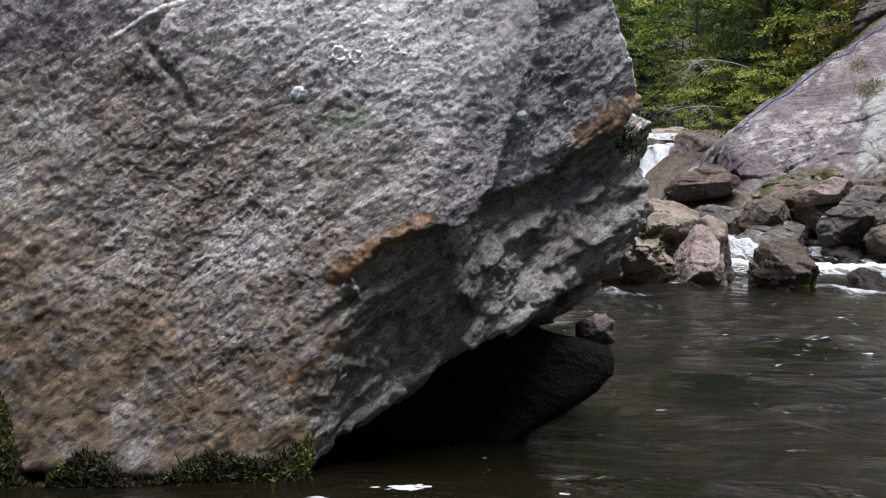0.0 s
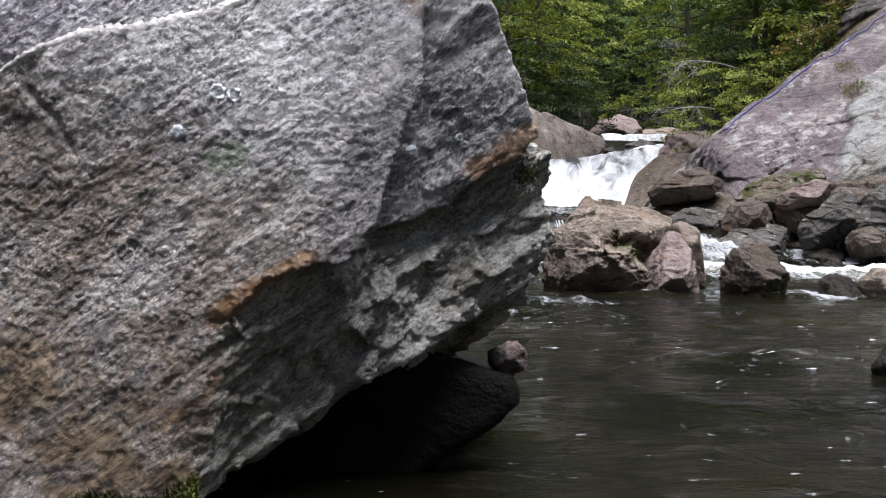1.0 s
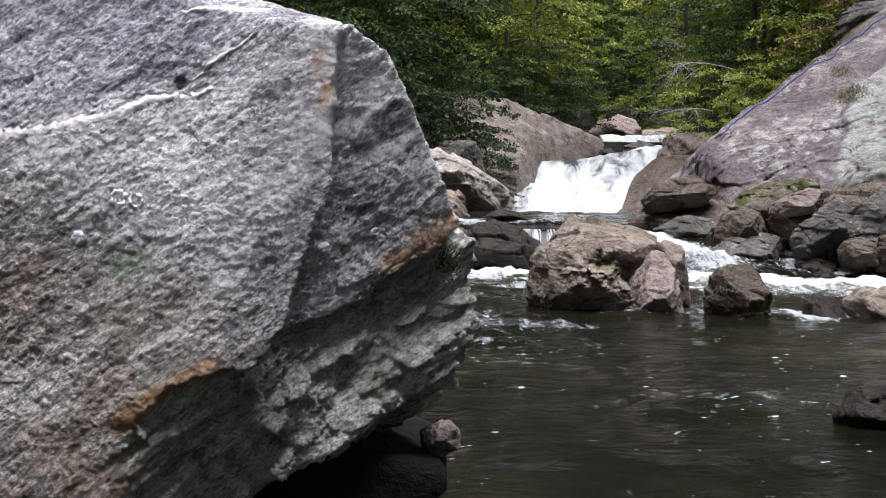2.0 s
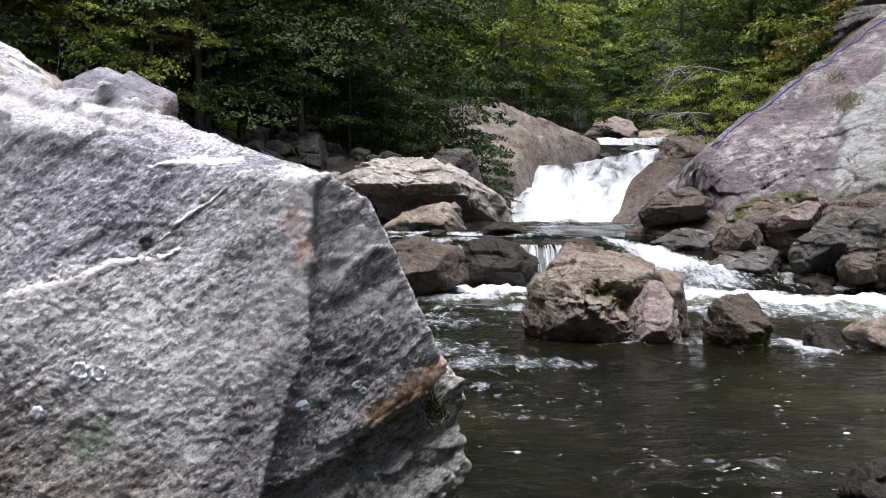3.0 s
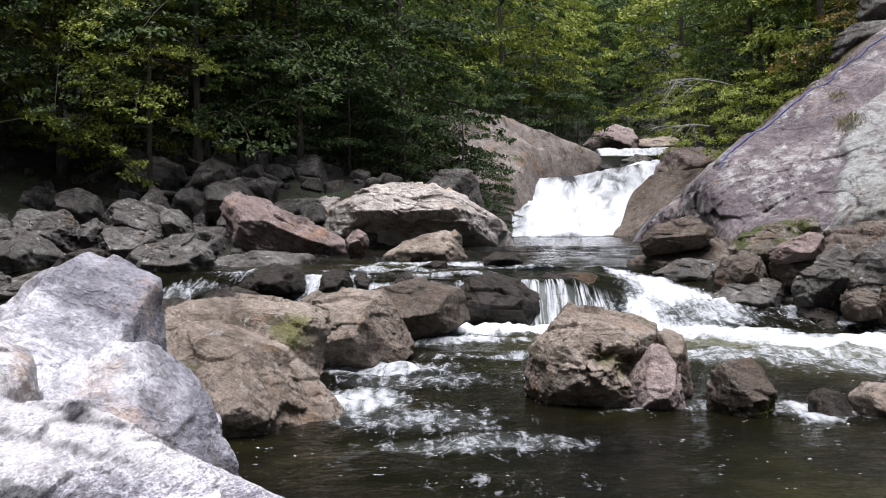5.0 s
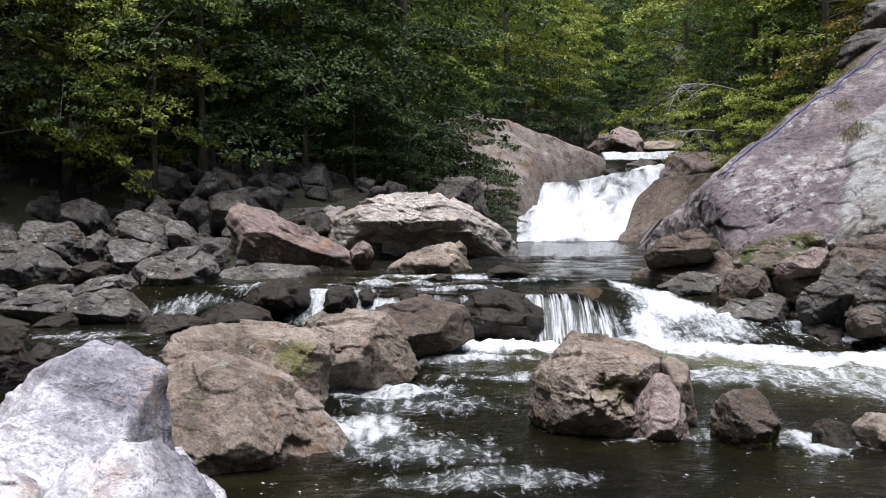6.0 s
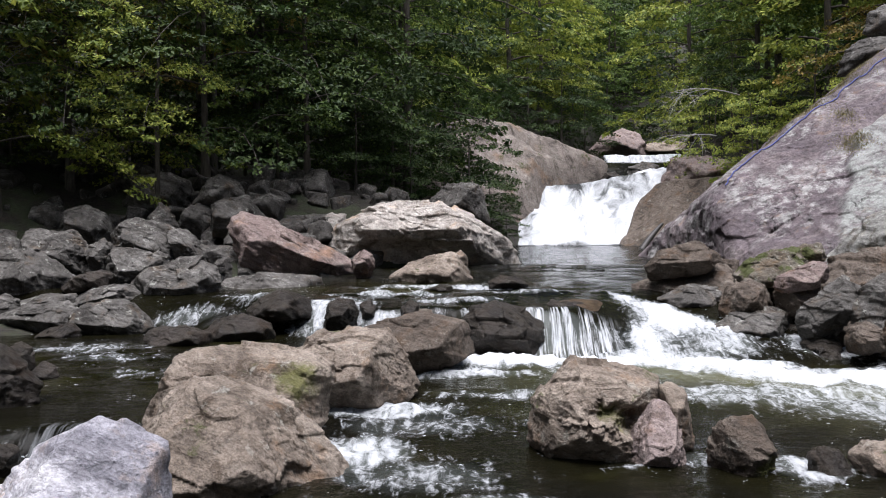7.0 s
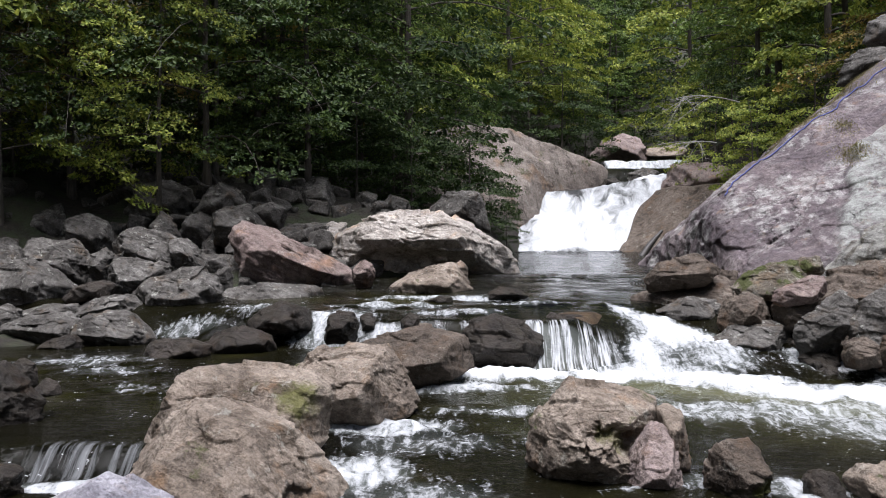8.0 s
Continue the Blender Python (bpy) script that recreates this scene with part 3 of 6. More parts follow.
c = m.mix(crust, c, m.mix(m.noise(p, 14, 5, 0.7), (0.3, 0.33, 0.29), (0.66, 0.7, 0.63)))
rusty = m.math("MULTIPLY", m.ramp(m.noise(p, 1.1, 6, 0.7), (0.6, 0.0), (0.68, 0.7)), 0.8)
c = m.mix(rusty, c, (0.3, 0.19, 0.12))
c = m.mix(0.7, c, m.ramp(m.noise(p, 21, 6, 0.72), (0.3, 0.45), (0.5, 1.0), (0.7, 1.4)), "MULTIPLY")
wander = m.vmath("ADD", p, m.vmath("MULTIPLY", m.node("TexNoise", Vector=p, Scale=1.3, Detail=5.0).outputs["Color"], (1.6, 1.6, 1.6)))
crackle = m.node("TexVoronoi", Vector=m.mapped(wander, (1, 1, 2.6), (0, 30, 0)), Scale=1.3)
crackle.feature = "DISTANCE_TO_EDGE"
cracks = m.math("MULTIPLY", m.ramp(crackle.outputs["Distance"], (0.0, 0.9), (0.03, 0.0)), m.ramp(m.noise(p, 0.9), (0.55, 0.0), (0.62, 1.0)))
c = m.mix(cracks, c, (0.035, 0.03, 0.03))
c = m.mix(1.0, c, (0.58, 0.57, 0.59), "MULTIPLY")
b = m.bump(m.noise(p, 3.5, 9, 0.7), 0.16, 0.8)
b = m.bump(m.math("SUBTRACT", 1.0, cracks), 0.06, 0.8, b)
SLAB = m.done(c, 0.78, b, Specular_IOR_Level=0.35)

SLAB_AT = np.array((11.5, 27.0, 1.2))


def plane_at(n, point, centre):
    n = np.array(n, dtype=float)
    n /= np.linalg.norm(n)
    return (*n, float(n @ (np.array(point) - centre)))


SLAB_PLANES = [
    plane_at((-0.347, -0.456, 0.819), (8.67, 24.0, 3.12), SLAB_AT),
    plane_at((-0.63, 0.21, 0.75), (8.05, 26.48, 3.55), SLAB_AT),
    plane_at((-0.95, -0.1, 0.2), (6.35, 27, 1.2), SLAB_AT),
    plane_at((0, -1, -0.1), (9, 18.4, 1.2), SLAB_AT),
    plane_at((0, 0, -1), (9, 20, -0.6), SLAB_AT), plane_at((1, 0, 0.2), (19, 20, 3), SLAB_AT), plane_at((0, 1, 0.3), (9, 34, 3), SLAB_AT),
    plane_at((0.2, 0.1, 1), (16, 27, 10.5), SLAB_AT),
]


def rib_of(w):
    """1 on the lichen-grown rib that stands proud of the slab's near side."""
    edge = np.interp(w[:, 1], [18, 20.9, 21.5, 22.9, 24.6, 25.4, 28], [6.0, 8.07, 8.64, 9.54, 10.63, 11.52, 14.0])
    return smooth(-0.1, 0.25, w[:, 0] - edge + 0.35 * fbm(w * 0.8, 3, 59))


def slab_radius(dirs):
    r = cut_radius(dirs, SLAB_PLANES, 34)
    q = dirs * r[:, None]
    rough = smooth(4.2, 1.8, q[:, 2] + SLAB_AT[2])
    return r + 0.16 * rib_of(q + SLAB_AT) + rough * (0.1 * facets(q * np.array([0.9, 0.9, 1.5]), 49) + 0.04 * facets(q * 2.6, 57)) + 0.035 * facets(q * 0.7, 53) + 0.12 * fbm(q * 0.45, 3, 41) + 0.05 * fbm(q * 1.9, 3, 43) + 0.07 * np.minimum(ridged(q * np.array([0.7, 0.7, 1.1]), 3, 47), 0.3)


dirs, faces = ball(8)
dirs = leaned(dirs, (-0.4, -0.45, 0.1))
verts = dirs * slab_radius(dirs)[:, None]
slab = new("rock_slab", mesh_of("rock_slab", verts, faces, SLAB))
attribute(slab.data, "rib", rib_of(verts + SLAB_AT))
slab.location = SLAB_AT
tagged(slab, "huge smooth leaning purplish-gray rock slab with pale lichen", "rock slab")

# the blue rope along the slab's upper edge
m = Nodes("blue_rope")
ROPE = m.done(m.mix(m.noise(m.coords(), 30), (0.02, 0.035, 0.14), (0.08, 0.1, 0.32)), 0.7)


def tube(name, points, radii, material, sides=6):
    """A tapered tube along points."""
    pts = np.array(points, dtype=float)
    rad = np.broadcast_to(radii, len(pts))
    way = np.gradient(pts, axis=0)
    way /= np.linalg.norm(way, axis=1)[:, None] + 1e-9
    ref = np.where(np.abs(way[:, 2:3]) > 0.9, (1.0, 0, 0), (0, 0, 1.0))
    u = np.cross(way, ref)
    u /= np.linalg.norm(u, axis=1)[:, None] + 1e-9
    v = np.cross(way, u)
    a = np.arange(sides) * 2 * math.pi / sides
    ring = pts[:, None] + rad[:, None, None] * (np.cos(a)[None, :, None] * u[:, None] + np.sin(a)[None, :, None] * v[:, None])
    n = len(pts)
    i = np.arange(n - 1)[:, None] * sides
    j = np.arange(sides)[None, :]
    k = (j + 1) % sides
    return ring.reshape(-1, 3), np.stack([i + j, i + k, i + sides + k, i + sides + j], -1).reshape(-1, 4)


ROPE_LINE = [(7.35, 25.03, 3.03), (7.72, 25.36, 3.37), (8.37, 25.63, 3.81), (9.05, 25.94, 4.26), (9.71, 26.18, 4.73), (10.42, 26.52, 5.17), (11.19, 26.96, 5.68), (11.89, 27.2, 6.16), (12.6, 27.45, 6.62)]
way = np.array([0.0] + list(np.cumsum([math.dist(a, b2) for a, b2 in zip(ROPE_LINE[:-1], ROPE_LINE[1:])])))
s = np.linspace(0, way[-1], 120)
pts = np.stack([np.interp(s, way, [q[k] for q in ROPE_LINE]) for k in range(3)], 1)
d = pts - SLAB_AT
d /= np.linalg.norm(d, axis=1)[:, None]
pts = SLAB_AT + d * (slab_radius(d) + 0.03)[:, None]
v, f = tube("rope", pts, 0.015, ROPE, 6)
tagged(new("rope", mesh_of("rope", v, f, ROPE)), "blue rope lying along the edge of the slab", "rope")


# ---- the boulder at the water's edge ----
B_AT = np.array((-0.45, 2.7, 0.72))


def body(*planes):
    return [plane_at(n, q, B_AT) for n, q in planes]


CROWN = (((0.17, -0.43, 0.89), (-0.2, 2.03, 1.26)), ((0.41, 0.33, 0.9), (0.16, 1.97, 1.188)), ((0.08, 0.33, 0.95), (-0.38, 2.12, 1.325)), ((0.88, 0.15, 0.47), (0.42, 2.1, 0.815)))
BACK = (((0.9, 0.42, 0), (0.475, 2.27, 0.585)), ((0, 1, 0.1), (0, 3.5, 0.7)), ((-1, 0, 0), (-2.3, 2.5, 0.7)), ((0.7, 0.7, 0.1), (0.2, 3.0, 0.7)), ((0, -0.25, -0.97), (-0.45, 1.95, 0.0)))
# three blocks: the face, the facet that turns away beside it, and the slaty undercut
FACE = body(((-0.03, -0.998, -0.045), (-0.256, 1.876, 0.58)), ((0.03, -0.985, 0.14), (-0.1, 1.909, 1.08)), ((0.3, -0.95, 0.0), (0.1, 1.922, 0.8)), *CROWN, *BACK)
FACET = body(((0.46, -0.87, -0.17), (0.235, 2.062, 0.82)), *CROWN, *BACK)
UNDER = body(((0.45, -0.82, -0.3), (0.03, 2.045, 0.34)), ((0.53, -0.84, -0.05), (0.3, 2.195, 0.5)), ((0.503, -0.128, -0.855), (0.222, 2.2, 0.324)), ((0.93, 0, -0.365), (0.44, 2.3, 0.48)), ((0.75, -0.2, -0.63), (0.37, 2.25, 0.38)), *CROWN, *BACK)
RUST_EDGE = [(0.6, 2.3, 0.84), (0.43, 2.17, 0.765), (0.388, 2.16, 0.723), (0.317, 2.14, 0.687), (0.226, 2.1, 0.607), (0.162, 2.05, 0.576), (0.084, 1.97, 0.539), (0.022, 1.9, 0.494), (-0.068, 1.88, 0.475), (-0.121, 1.885, 0.432), (-0.206, 1.89, 0.388), (-0.2, 1.9, 0.325), (-0.227, 1.92, 0.17), (-0.263, 1.95, 0.076), (-0.3, 1.95, -0.2)]
RIDGE = [(0.215, 1.99, 1.5), (0.203, 1.95, 1.137), (0.203, 1.97, 0.99), (0.178, 1.96, 0.866), (0.145, 1.945, 0.76), (0.1, 1.95, 0.65), (0.07, 1.95, 0.58), (0.04, 1.92, 0.45)]
TURN_EDGE = [(0.2, 1.95, 1.3), (0.2, 1.95, 1.137), (0.185, 1.95, 1.03), (0.129, 1.94, 0.918), (0.068, 1.92, 0.822), (0.021, 1.9, 0.76), (0.003, 1.89, 0.656), (-0.015, 1.88, 0.595), (-0.02, 1.88, 0.5)]
VEIN = [(-0.9, 1.89, 0.72), (-0.62, 1.88, 0.84), (-0.43, 1.89, 0.926), (-0.244, 1.9, 0.96), (-0.148, 1.905, 0.998), (0.04, 1.912, 1.132), (0.2, 1.93, 1.2)]
GRAIN_A, GRAIN_B = np.array((0.82, 0, 0.57)), np.array((-0.57, 0, 0.82))


def side_of(dirs, line):
    """How far, in metres over the face, the way out of the middle passes to the right of a line going down."""
    front = np.minimum(dirs[:, 1], -0.15)
    u = np.stack([dirs[:, 0], dirs[:, 2]], 1) / -front[:, None]
    pts = np.array([((x - B_AT[0]) / (B_AT[1] - y), (z - B_AT[2]) / (B_AT[1] - y)) for x, y, z in line])
    best, sign = np.full(len(dirs), 9.0), np.ones(len(dirs))
    for a, b2 in zip(pts[:-1], pts[1:]):
        e = b2 - a
        t = np.clip(((u - a) @ e) / (e @ e), 0, 1)
        off = u - a - t[:, None] * e
        d = np.hypot(off[:, 0], off[:, 1])
        turn = -(e[0] * (u[:, 1] - a[1]) - e[1] * (u[:, 0] - a[0]))
        near = d < best - 1e-6
        best, sign = np.where(near, d, best), np.where(near, -np.sign(turn), sign)
    return best * sign * 0.75


def zones(dirs):
    """Shares of the facet and of the undercut, and the distances to their edges."""
    wob = 0.008 * vnoise(dirs * 22, 60) + 0.006 * facets(dirs * 26, 62)
    low, past = side_of(dirs, RUST_EDGE) + wob, side_of(dirs, RIDGE) + wob
    height = B_AT[2] - 0.82 * dirs[:, 2] / np.minimum(dirs[:, 1], -0.15)
    past = past + 0.022 * vnoise(dirs * 7, 58)
    soft = 0.07 * smooth(0.4, 0.25, height) + 0.022 * smooth(0.53, 0.44, height)
    return smooth(-0.012 - 0.03 * smooth(0.85, 1.0, height), 0.012, past), smooth(-0.006 - soft, 0.01 + soft, low), past, low


def boulder_radius(dirs):
    facet, under, past, low = zones(dirs)
    r = cut_radius(dirs, FACE, 260)
    r = r + (np.minimum(cut_radius(dirs, FACET, 260), r) - r) * facet
    r = r + (np.minimum(cut_radius(dirs, UNDER, 260), r + 0.01) - r) * under
    p = dirs * r[:, None] + B_AT
    along, across = p @ GRAIN_A, p @ GRAIN_B
    flat = np.stack([along * 6, p[:, 1] * 8, across * 13], 1)
    grain = np.stack([along * 17, p[:, 1] * 40, across * 48], 1)
    flake = 1.6 * fbm(np.stack([along * 8, p[:, 1] * 14, across * 20], 1), 4, 64, 0.62)
    chip = 1.8 * fbm(grain * 0.8, 3, 68, 0.6)
    push = 0.009 * fbm(p * 3.1, 3, 61) + 0.0038 * (flake - np.floor(flake)) + 0.0025 * (chip - np.floor(chip)) + 0.0016 * fbm(p * 60, 2, 66)
    push += (0.003 + 0.007 * facet) * facets(flat * 1.3, 71) + 0.0008 * facets(flat * 4.5, 78)
    # slaty blocks and splinters in the undercut
    slab = np.stack([along * 4.2, p[:, 1] * 5, across * 11], 1)
    push += under * (0.036 * facets(slab, 83) + 0.02 * facets(slab * 2.7, 90) + 0.005 * facets(slab * 7, 97) - 0.006)
    # the lip over the undercut, and the crack beside the ridge
    push -= 0.018 * np.exp(-((low - 0.02) / 0.014) ** 2) * smooth(0.0, 0.15, p[:, 0])
    push -= 0.02 * np.exp(-((past - 0.012) / 0.011) ** 2) * smooth(0.7, 0.85, p[:, 2]) * smooth(1.21, 1.14, p[:, 2])
    # a dark split running up the face from its lower end of the vein
    crack = side_of(dirs, [(-0.5, 1.88, 0.92), (-0.56, 1.88, 0.83), (-0.5, 1.88, 0.76), (-0.47, 1.88, 0.7)]) + 0.005 * vnoise(p * 30, 81)
    push -= 0.009 * np.exp(-((crack / 0.007) ** 2))
    push -= 0.02 * np.exp(-((p[:, 0] + 0.097) / 0.008) ** 2 - ((p[:, 2] - 1.029) / 0.007) ** 2) * (p[:, 1] < 2.1)
    # ledges across the top
    top = smooth(1.17, 1.26, p[:, 2])
    step = (p[:, 2] * 16 + p[:, 0] * 5 + fbm(p * 3, 2, 83)) % 1.0
    push += top * 0.016 * (smooth(0.0, 0.2, step) - smooth(0.5, 1.0, step)) + top * 0.022 * facets(flat * 0.9, 87)
    return r + push


def on_boulder(x, z):
    """The boulder's surface over the places (x, z) of its face, with the way out of it."""
    x, z = np.asarray(x, dtype=float), np.asarray(z, dtype=float)
    q = np.stack([x, np.full(len(x), 1.9), z], 1)
    for _ in range(7):
        d = q - B_AT
        d /= np.linalg.norm(d, axis=1)[:, None]
        s = B_AT + d * boulder_radius(d)[:, None]
        q[:, 1] = s[:, 1]
    return s, d


m = Nodes("boulder_gneiss")
p = m.coords(False)
blotch = m.noise(p, 3.2, 5, 0.6, 0.3)
fol = m.noise(m.mapped(p, (0.8, 2.2, 3.2), (0, -35, 0)), 22, 8, 0.72, 0.4)
bands = m.noise(m.mapped(p, (1.0, 1.0, 3.6), (0, -35, 0)), 5, 5, 0.6, 0.4)
c0 = m.ramp(bands, (0.36, 0.5), (0.5, 0.98), (0.62, 1.2))
salt = m.noise(p, 150, 3, 0.7)
grit = m.noise(m.mapped(p, (1.0, 2.0, 2.4), (0, -35, 0)), 85, 7, 0.8)
c = m.ramp(blotch, (0.34, (0.28, 0.275, 0.295)), (0.48, (0.55, 0.54, 0.56)), (0.62, (0.8, 0.785, 0.79)))
c = m.mix(1.0, c, c0, "MULTIPLY")
c = m.mix(m.ramp(m.noise(m.mapped(p, (1.0, 1.0, 2.0), (0, -35, 0)), 2.1, 6, 0.65, 0.8), (0.5, 0.0), (0.68, 0.6)), c, (0.86, 0.83, 0.83))
c = m.mix(0.9, c, m.ramp(fol, (0.32, 0.16), (0.43, 0.66), (0.55, 1.22), (0.68, 1.9)), "MULTIPLY")
c = m.mix(0.7, c, m.ramp(salt, (0.3, 0.4), (0.5, 1.0), (0.7, 1.7)), "MULTIPLY")
c = m.mix(1.0, c, m.ramp(grit, (0.37, 0.2), (0.5, 1.05), (0.63, 2.0)), "MULTIPLY")
brown = m.math("MULTIPLY", m.attr("stain"), m.ramp(m.noise(p, 5, 6, 0.7), (0.36, 0.5), (0.52, 1.0)))
c = m.mix(brown, c, m.mix(m.ramp(fol, (0.36, 0.0), (0.68, 1.0)), (0.035, 0.027, 0.018), (0.5, 0.375, 0.25)))
rust = m.ramp(m.math("ADD", m.attr("rust"), m.math("MULTIPLY", m.math("SUBTRACT", m.noise(p, 24, 6, 0.72), 0.5), 1.5)), (0.52, 0.0), (0.9, 0.75))
c = m.mix(rust, c, m.mix(salt, (0.22, 0.1, 0.03), (0.5, 0.27, 0.1)))
biotite = m.noise(m.mapped(p, (0.55, 1.2, 3.0), (0, -35, 0)), 15, 7, 0.72, 0.4)
c = m.mix(m.ramp(biotite, (0.53, 0.0), (0.63, 0.72)), c, m.mix(salt, (0.045, 0.044, 0.05), (0.24, 0.235, 0.25)))
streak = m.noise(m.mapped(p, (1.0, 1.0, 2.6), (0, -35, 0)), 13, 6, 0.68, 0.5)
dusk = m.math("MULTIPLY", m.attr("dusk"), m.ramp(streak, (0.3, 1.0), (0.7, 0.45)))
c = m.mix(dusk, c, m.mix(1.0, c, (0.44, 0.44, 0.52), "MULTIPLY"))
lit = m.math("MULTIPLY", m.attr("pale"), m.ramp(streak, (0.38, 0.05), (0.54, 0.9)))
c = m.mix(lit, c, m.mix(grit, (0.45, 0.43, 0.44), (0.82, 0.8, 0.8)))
# shade of the hollow and the crack beside the ridge, put into the colour
crease_shade = m.math("MULTIPLY", m.attr("crease_shade"), m.ramp(m.noise(p, 16, 6, 0.7), (0.32, 0.35), (0.52, 0.95)))
c = m.mix(crease_shade, c, m.mix(m.ramp(grit, (0.38, 0.0), (0.62, 1.0)), (0.025, 0.024, 0.027), (0.34, 0.33, 0.34)))
crust = m.ramp(m.math("ADD", m.attr("crust"), m.math("MULTIPLY", m.math("SUBTRACT", m.noise(p, 45, 6, 0.72), 0.5), 1.6)), (0.5, 0.0), (0.8, 0.7))
c = m.mix(crust, c, m.mix(salt, (0.08, 0.12, 0.075), (0.3, 0.38, 0.26)))
slate = m.ramp(m.math("ADD", m.attr("slate"), m.math("MULTIPLY", m.math("SUBTRACT", m.noise(p, 14, 6, 0.7), 0.5), 0.9)), (0.4, 0.0), (0.6, 0.8))
slaty = m.mix(1.0, m.ramp(fol, (0.35, (0.16, 0.16, 0.135)), (0.5, (0.46, 0.455, 0.4)), (0.64, (0.74, 0.73, 0.64))), m.ramp(grit, (0.36, 0.3), (0.5, 0.95), (0.64, 1.5)), "MULTIPLY")
slaty = m.mix(m.ramp(m.noise(p, 4.5, 5, 0.65), (0.5, 0.0), (0.64, 0.6)), slaty, m.mix(grit, (0.1, 0.088, 0.06), (0.38, 0.35, 0.26)))
c = m.mix(slate, c, slaty)
c = m.vmath("MINIMUM", m.vmath("MULTIPLY", c, (1.36, 1.345, 1.33)), (0.9, 0.89, 0.88))
split = m.node("TexVoronoi", Vector=m.vmath("ADD", m.mapped(p, (1.0, 1.4, 2.6), (0, -35, 0)), m.vmath("MULTIPLY", m.node("TexNoise", Vector=p, Scale=9.0, Detail=5.0).outputs["Color"], (0.1, 0.1, 0.1))), Scale=11.0)
split.feature = "DISTANCE_TO_EDGE"
crackle = m.math("MULTIPLY", m.ramp(split.outputs["Distance"], (0.0, 0.4), (0.03, 0.0)), m.math("MULTIPLY", m.attr("slate"), m.ramp(m.noise(p, 7), (0.5, 0.0), (0.62, 1.0))))
c = m.mix(crackle, c, (0.03, 0.028, 0.024))
b = m.bump(fol, 0.008, 1.0)
b = m.bump(m.math("SUBTRACT", 1.0, crackle), 0.02, 1.0, b)
b = m.bump(salt, 0.004, 0.7, b)
b = m.bump(grit, 0.008, 1.0, b)
b = m.bump(m.noise(m.mapped(p, (1.0, 1.6, 2.2), (0, -35, 0)), 62, 6, 0.75), 0.009, 1.0, b)
GNEISS = m.done(c, 0.72, b, Specular_IOR_Level=0.4)

dirs, faces = ball(8)
dirs = leaned(dirs, (0.25, -0.6, 0.0))
verts = dirs * boulder_radius(dirs)[:, None]
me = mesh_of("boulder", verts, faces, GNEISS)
w = verts + B_AT


def near_line(pts, width):
    """1 on a line of points, fading to 0 at that distance."""
    best = np.full(len(w), 9.0)
    for a, b2 in zip(pts[:-1], pts[1:]):
        a, b2 = np.array(a), np.array(b2)
        t = np.clip(((w - a) @ (b2 - a)) / ((b2 - a) @ (b2 - a)), 0, 1)
        best = np.minimum(best, np.linalg.norm(w - a - t[:, None] * (b2 - a), axis=1))
    return smooth(width, 0, best)


attribute(me, "stain", (0.7 * smooth(1.0, 0.5, w[:, 2] + 0.4 * (w[:, 0] + 0.3)) + 0.3 * smooth(0.45, 0.2, w[:, 2] + 0.3 * (w[:, 0] + 0.3))) * smooth(2.1, 1.98, w[:, 1]))
attribute(me, "rust", np.maximum.reduce([
    near_line([(0.43, 2.17, 0.775), (0.38, 2.15, 0.745), (0.3, 2.12, 0.7)], 0.085) * 1.1,
    near_line([(-0.04, 1.88, 0.5), (-0.13, 1.88, 0.45), (-0.2, 1.88, 0.4)], 0.065) * 1.0,
    near_line([(-0.2, 1.9, 0.28), (-0.26, 1.9, 0.23), (-0.33, 1.9, 0.2)], 0.07) * 0.7, near_line([(0.165, 1.93, 1.075), (0.185, 1.94, 1.03), (0.18, 1.94, 1.0)], 0.06) * 1.25,
    near_line([(-0.18, 2.2, 1.33), (-0.24, 2.15, 1.33)], 0.06) * 0.7]))
facet, under, past, low = zones(dirs)
attribute(me, "slate", under)
attribute(me, "crust", near_line([(-0.2, 1.865, 0.69), (-0.165, 1.865, 0.7)], 0.07))
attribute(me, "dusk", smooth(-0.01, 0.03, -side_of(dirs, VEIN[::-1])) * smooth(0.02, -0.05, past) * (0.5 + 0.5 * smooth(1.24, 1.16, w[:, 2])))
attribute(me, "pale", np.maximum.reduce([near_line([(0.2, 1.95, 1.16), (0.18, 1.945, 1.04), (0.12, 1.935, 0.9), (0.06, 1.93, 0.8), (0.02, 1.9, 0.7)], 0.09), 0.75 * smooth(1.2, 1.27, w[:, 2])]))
# mask for that painted shade: the turned hollow and the ridge crack
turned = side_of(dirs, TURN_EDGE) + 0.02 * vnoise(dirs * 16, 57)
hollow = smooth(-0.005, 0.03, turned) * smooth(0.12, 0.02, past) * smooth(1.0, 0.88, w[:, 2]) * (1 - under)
attribute(me, "crease_shade", np.maximum(0.85 * hollow, near_line([(0.225, 1.98, 1.13), (0.215, 1.98, 1.0), (0.185, 1.97, 0.88), (0.16, 1.96, 0.8)], 0.045)))
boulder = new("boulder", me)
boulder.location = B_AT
tagged(boulder, "big sharp-edged gray gneiss boulder with rust stains overhanging the water", "boulder")

# the quartz vein and the rings of lichen on its face
m = Nodes("quartz")
QUARTZ = m.done(m.ramp(m.noise(m.coords(False), 60, 5, 0.7), (0.3, (0.5, 0.47, 0.44)), (0.6, (0.8, 0.78, 0.75))), 0.55, m.bump(m.noise(m.coords(False), 90, 4), 0.004))
m = Nodes("white_lichen")
LICHEN = m.done(m.ramp(m.noise(m.coords(False), 220, 4), (0.35, (0.68, 0.72, 0.78)), (0.6, (0.86, 0.9, 0.94))), 0.9)


